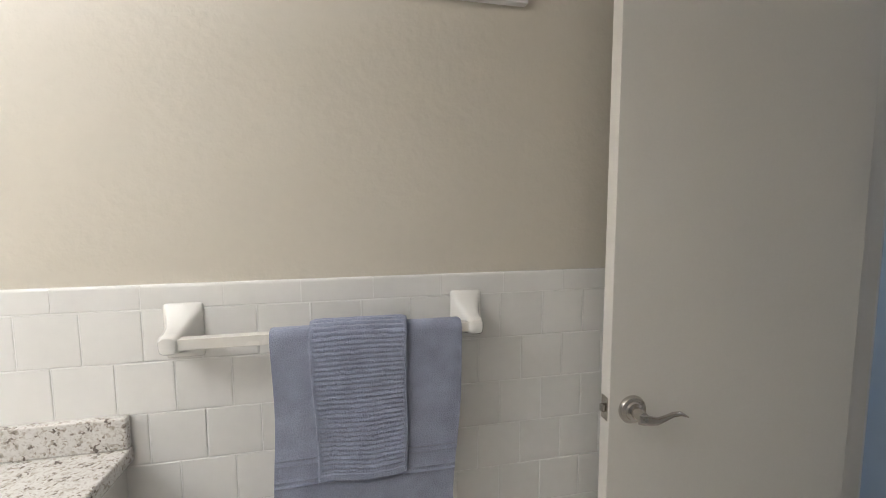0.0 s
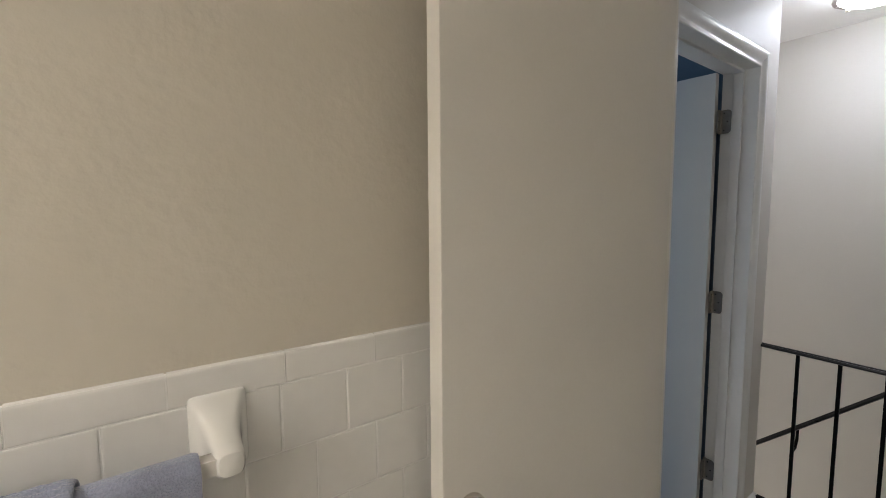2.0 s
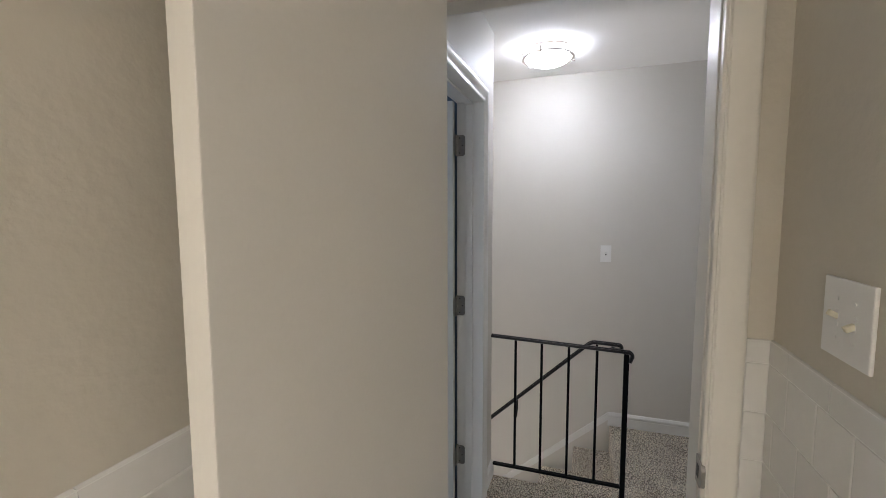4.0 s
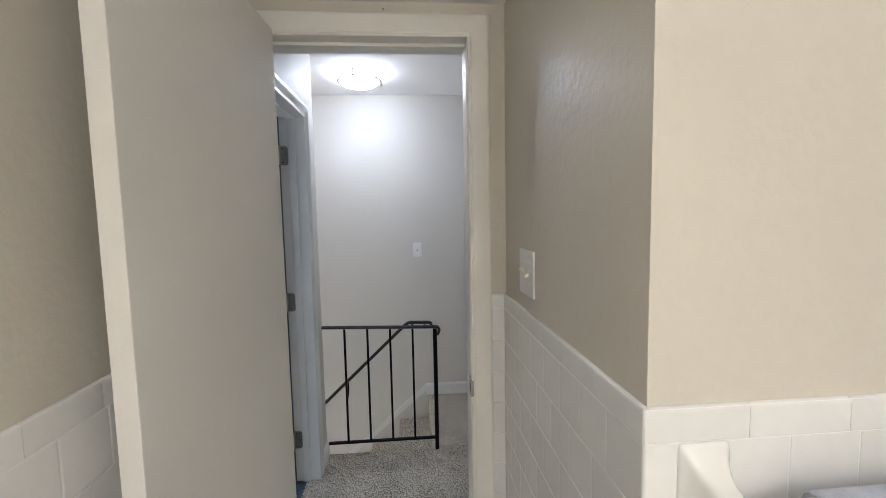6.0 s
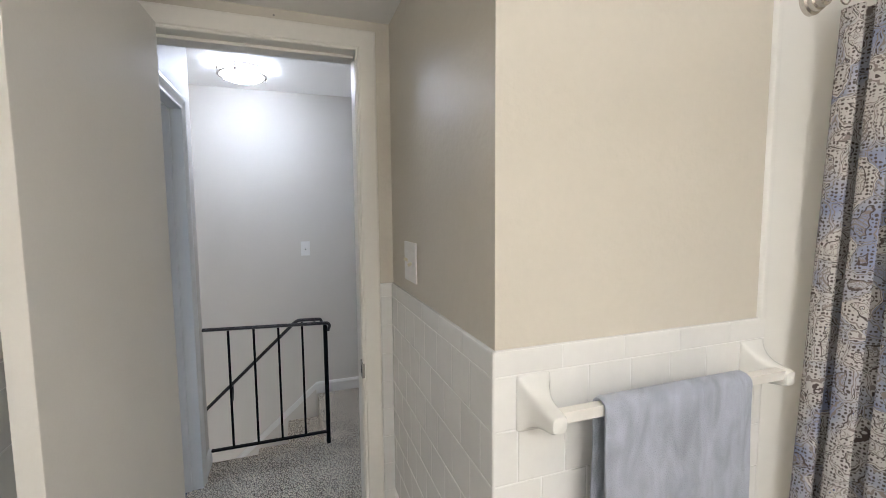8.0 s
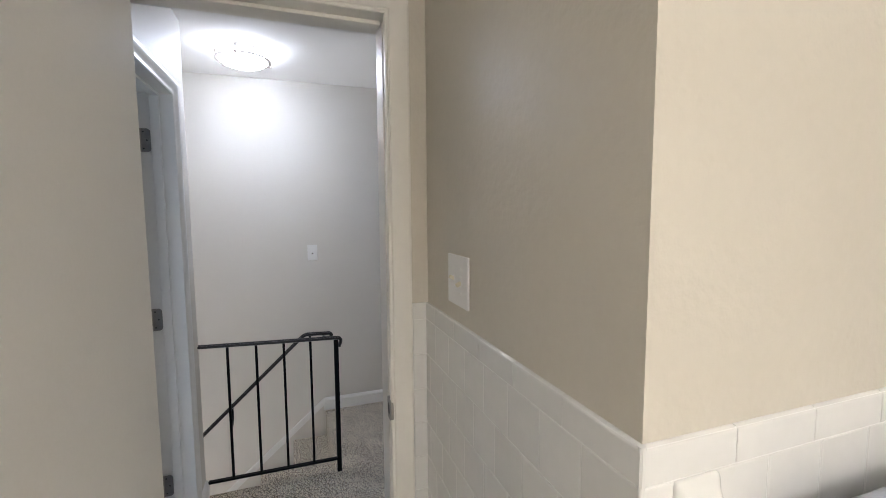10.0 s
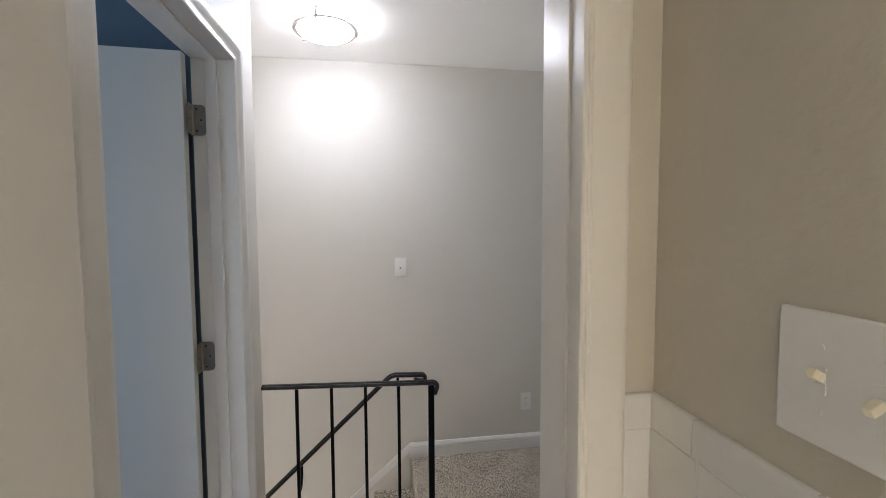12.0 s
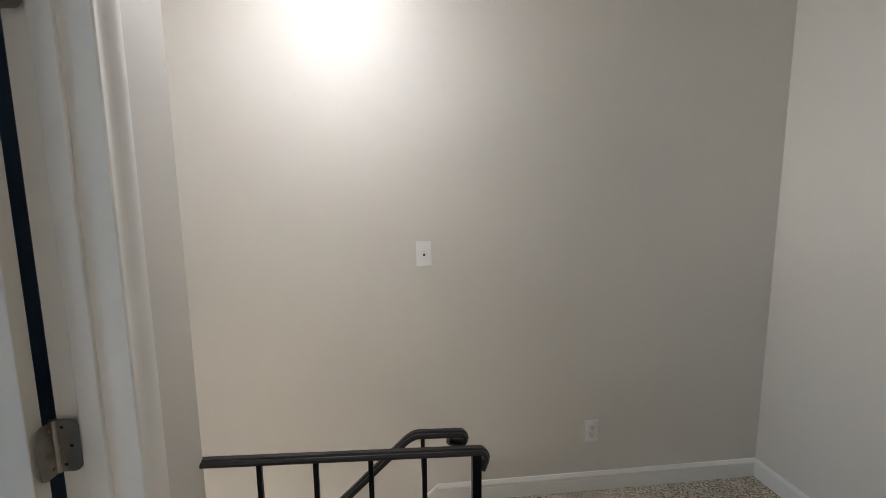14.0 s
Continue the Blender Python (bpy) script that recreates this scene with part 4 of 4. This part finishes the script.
    c = mix(between(edge, 0.060, 0.080), c, BROWN)
    c = mix(calc("LESS_THAN", edge, 0.036), c, INK)
    c = mix(calc("LESS_THAN", edge, 0.018), c, PALE)
    link(c, b.inputs["Base Color"])
    w = n.new("ShaderNodeTexNoise")
    w.inputs["Scale"].default_value = 900
    link(uv.outputs[0], w.inputs[0])
    bp = n.new("ShaderNodeBump")
    bp.inputs["Strength"].default_value, bp.inputs["Distance"].default_value = 0.25, 0.001
    link(w.outputs[0], bp.inputs["Height"])
    link(bp.outputs[0], b.inputs["Normal"])
    return m


M_CURTAIN = make_curtain_cloth()
sur = empty("tub_surround", "glossy white tile surround with a rounded border", "tile surround", kind="structure")
part("panel", boxes((X_BUMP - 0.008, X_BUMP, Y_SOUTH, Y_TUB - 0.02, 0, Z_BATH)), M_CERAMIC, sur)
bm = bmesh.new()
prof = [(Y_TUB, 0.0), (Y_TUB - 0.001, 0.005), (Y_TUB - 0.005, 0.0095), (Y_TUB - 0.010, 0.010), (Y_TUB - 0.021, 0.009), (Y_TUB - 0.021, 0.0)]
extrude_profile(bm, [(X_BUMP - o, y) for y, o in prof], "z", CAP - 0.004, Z_BATH, (0, 0, 0))
part("bullnose_edge", bm, M_CERAMIC, sur, smooth=True)

ROD_Y, ROD_Z = -0.200, 1.990
rodo = empty("curtain_rod", "brushed nickel shower curtain rod with a stepped flange", "curtain rod", at=(X_BUMP - 0.008, ROD_Y, ROD_Z))
part("rod", rod(bmesh.new(), (0, 0, 0), (-1.42, 0, 0), 0.0125, 20), M_NICKEL, rodo, smooth=True)
part("flange", lathe(bmesh.new(), [(0.0, 0.0), (0.036, 0.0), (0.036, 0.010), (0.031, 0.013), (0.030, 0.022), (0.026, 0.025), (0.025, 0.034), (0.019, 0.037), (0.018, 0.075), (0.0, 0.076)], Matrix.Rotation(radians(-90), 4, "Y"), 36), M_NICKEL, rodo, smooth=True)

cur = empty("shower_curtain", "blue, grey and white paisley shower curtain bunched in folds", "shower curtain", at=(0.3, ROD_Y, ROD_Z))
bm = bmesh.new()
uvl = bm.loops.layers.uv.new("cloth")
NU, NV, LEN = 260, 60, 1.80
rows = []
for v in range(NV + 1):
    fv = v / NV
    z = -0.045 - LEN * fv
    row = []
    arc = 0.0
    prev = None
    for u in range(NU + 1):
        fu = u / NU
        spread = 1.0 + 0.16 * min(1, fv * 1.3)
        x = 0.262 - 0.62 * fu
        ph = fu * 2 * math.pi * 9.5 + 0.6 * math.sin(fu * 13)
        amp = 0.017 + 0.008 * fv + 0.006 * math.sin(fu * 21 + 1)
        y = -0.030 + amp * math.sin(ph) + 0.05 * fv * math.sin(fu * 4 + 0.7) + 0.035 * fv
        x += 0.014 * math.sin(2 * ph) + 0.02 * fv * math.cos(fu * 5)
        p = Vector((x, y, z))
        if prev is not None:
            arc += (Vector((p.x, p.y, 0)) - Vector((prev.x, prev.y, 0))).length
        prev = p
        row.append((bm.verts.new(p), arc, -z))
    rows.append(row)
for a, b in zip(rows, rows[1:]):
    for u in range(NU):
        q = (a[u], a[u + 1], b[u + 1], b[u])
        f = bm.faces.new([k[0] for k in q])
        for lo, k in zip(f.loops, q):
            lo[uvl].uv = (k[1], k[2])
me_c = part("cloth", bm, M_CURTAIN, cur, smooth=True)
so = me_c.modifiers.new("thickness", "SOLIDIFY")
so.thickness = 0.0012
for k in range(6):
    bm = bmesh.new()
    x = 0.255 - 0.105 * k
    for i in range(14):
        a0, a1 = 2 * math.pi * i / 14, 2 * math.pi * (i + 1) / 14
        rod(bm, (x, 0.022 * math.sin(a0), 0.026 * math.cos(a0) - 0.014), (x, 0.022 * math.sin(a1), 0.026 * math.cos(a1) - 0.014), 0.0018, 6)
    part("ring", bm, M_NICKEL, cur, smooth=True)


# ---------- wall tiles ----------
def tile_mesh(name, w, h, t, bev=0.0019):
    """A glazed tile lying in local x-z, its face towards -y, with pillowed edges."""
    bm = bmesh.new()
    rings = []
    for inset, y in ((0.0, 0.0), (0.0, -t + bev * 0.6), (bev * 0.4, -t + bev * 0.18), (bev * 1.2, -t)):
        rings.append([bm.verts.new((x, y, z)) for x, z in ((inset, inset), (w - inset, inset), (w - inset, h - inset), (inset, h - inset))])
    for a, b in zip(rings, rings[1:]):
        for i in range(4):
            bm.faces.new((a[i], a[(i + 1) % 4], b[(i + 1) % 4], b[i]))
    bm.faces.new(rings[-1])
    bmesh.ops.recalc_face_normals(bm, faces=bm.faces)
    me = bpy.data.meshes.new(name)
    bm.to_mesh(me)
    bm.free()
    me.materials.append(M_TILE)
    return me


def cap_mesh(name, w, h, t, r=0.0065):
    """A cap tile: like the others, with its upper edge rounded over."""
    bm = bmesh.new()
    prof = [(0, 0), (-t + 0.0006, 0), (-t, 0.0006), (-t, h - r)]
    prof += [(-t + r - r * math.cos(radians(a)), h - r + r * math.sin(radians(a))) for a in (18, 36, 54, 72, 90)] + [(0, h)]
    extrude_profile(bm, prof, "x", 0.0, w, (0, 0, 0))
    bmesh.ops.recalc_face_normals(bm, faces=bm.faces)
    me = bpy.data.meshes.new(name)
    for f in bm.faces:
        f.smooth = len(f.verts) == 4
    bm.to_mesh(me)
    bm.free()
    me.set_sharp_from_angle(angle=radians(30))
    me.materials.append(M_TILE)
    return me


PITCH, JOINT, TT = 0.1077, 0.0022, 0.008
tile_cache = {}
tile_rng = random.Random(4)


def lay_tiles(parent, to_world, a0, a1, cap_start, row_start, top, low, skip=(), bond=0.5):
    """Running bond under a row of long cap tiles. to_world(a, z): the pose of a tile whose lower left corner is there."""
    def row(z0, h, start, pitch):
        k0 = math.floor((a0 - start) / pitch)
        k = k0
        while True:
            l, r = max(a0, start + k * pitch), min(a1, start + (k + 1) * pitch)
            if l >= a1:
                break
            k += 1
            if r - l < 0.008 or r <= a0:
                continue
            if any(sa0 < (l + r) / 2 < sa1 and sz0 < z0 + h / 2 < sz1 for sa0, sa1, sz0, sz1 in skip):
                continue
            w = round(r - l - JOINT, 4)
            key = (w, h)
            if key not in tile_cache:
                tile_cache[key] = (cap_mesh if h < 0.06 else tile_mesh)("tile", w, h - JOINT, TT)
            ob = new("tile", tile_cache[key])
            ob.parent = parent
            ob.matrix_basis = to_world(l + JOINT / 2, z0 + JOINT / 2) @ Matrix.Rotation(radians(tile_rng.uniform(-0.07, 0.07)), 4, "Z") @ Matrix.Rotation(radians(tile_rng.uniform(-0.06, 0.06)), 4, "X")
    row(top - 0.0508, 0.0508, cap_start, 0.1524)
    z = top - 0.0508
    i = 0
    while z - PITCH > low:
        z -= PITCH
        row(z, PITCH, row_start + (PITCH * bond if i % 2 else 0), PITCH)
        i += 1


tn = empty("tile_north", "glossy white running-bond wall tile with a cap row", "wall tile", kind="structure")
part("grout_bed", boxes((X_WEST, X_DOOR - 0.001, N_BATH - 0.0071, N_BATH, 0, CAP - 0.003)), M_GROUT, tn)
lay_tiles(tn, lambda a, z: pose(a, N_BATH - 0.0005, z), X_WEST, X_DOOR, -0.2265, -0.2265, CAP, 0.30)
ts = empty("tile_switch_wall", "glossy white tile below the double switch", "wall tile", kind="structure")
part("grout_bed", boxes((X_BUMP - 0.006, X_DOOR - 0.001, Y_SW, Y_SW + 0.0071, 0, CAP - 0.003)), M_GROUT, ts)
lay_tiles(ts, lambda a, z: pose(-a, Y_SW + 0.0005, z, 0, 0, 180), -X_DOOR, -X_BUMP + 0.007, -X_BUMP - 0.1524 * 6 + 0.007, -X_BUMP + 0.007, CAP, 0.40)
tb = empty("tile_bump_wall", "glossy white tile behind the towel bar by the tub", "wall tile", kind="structure")
part("grout_bed", boxes((X_BUMP - 0.0071, X_BUMP, Y_TUB - 0.02, Y_SW + 0.004, 0, CAP - 0.003)), M_GROUT, tb)
lay_tiles(tb, lambda a, z: pose(X_BUMP - 0.0005, -a, z, 0, 0, -90), -Y_SW - 0.008, -Y_TUB + 0.02, -Y_SW - 0.008, -Y_SW - 0.008, CAP, 0.50)
td = empty("tile_door_wall", "narrow strip of white tile beside the doorway casing", "wall tile", kind="structure")
part("grout_bed", boxes((X_DOOR - 0.0071, X_DOOR, Y_SW + 0.006, OPEN_R - 0.0715, 0, CAP - 0.003)), M_GROUT, td)
lay_tiles(td, lambda a, z: pose(X_DOOR - 0.0005, -a, z, 0, 0, -90), -(OPEN_R - 0.071), -Y_SW - 0.008, -(OPEN_R - 0.071), -(OPEN_R - 0.071), CAP, 0.30, bond=0.0)
part("corner_bullnose", rod(bmesh.new(), (X_BUMP - 0.0042, Y_SW + 0.0042, 0), (X_BUMP - 0.0042, Y_SW + 0.0042, CAP - 0.001), 0.0045, 20), M_TILE, ts, smooth=True)

# nail stuck in the wall above the doorway
nail = empty("wall_nail", "small dark nail stuck in the beige wall above the casing", "nail", at=(X_DOOR, 0.985, OPEN_Z + 0.082))
part("shank", rod(bmesh.new(), (0.0, 0, 0), (-0.006, 0, 0), 0.0013, 8), M_STEEL, nail)
part("head", rod(bmesh.new(), (-0.006, 0, 0), (-0.0075, 0, 0), 0.0034, 12), M_STEEL, nail)
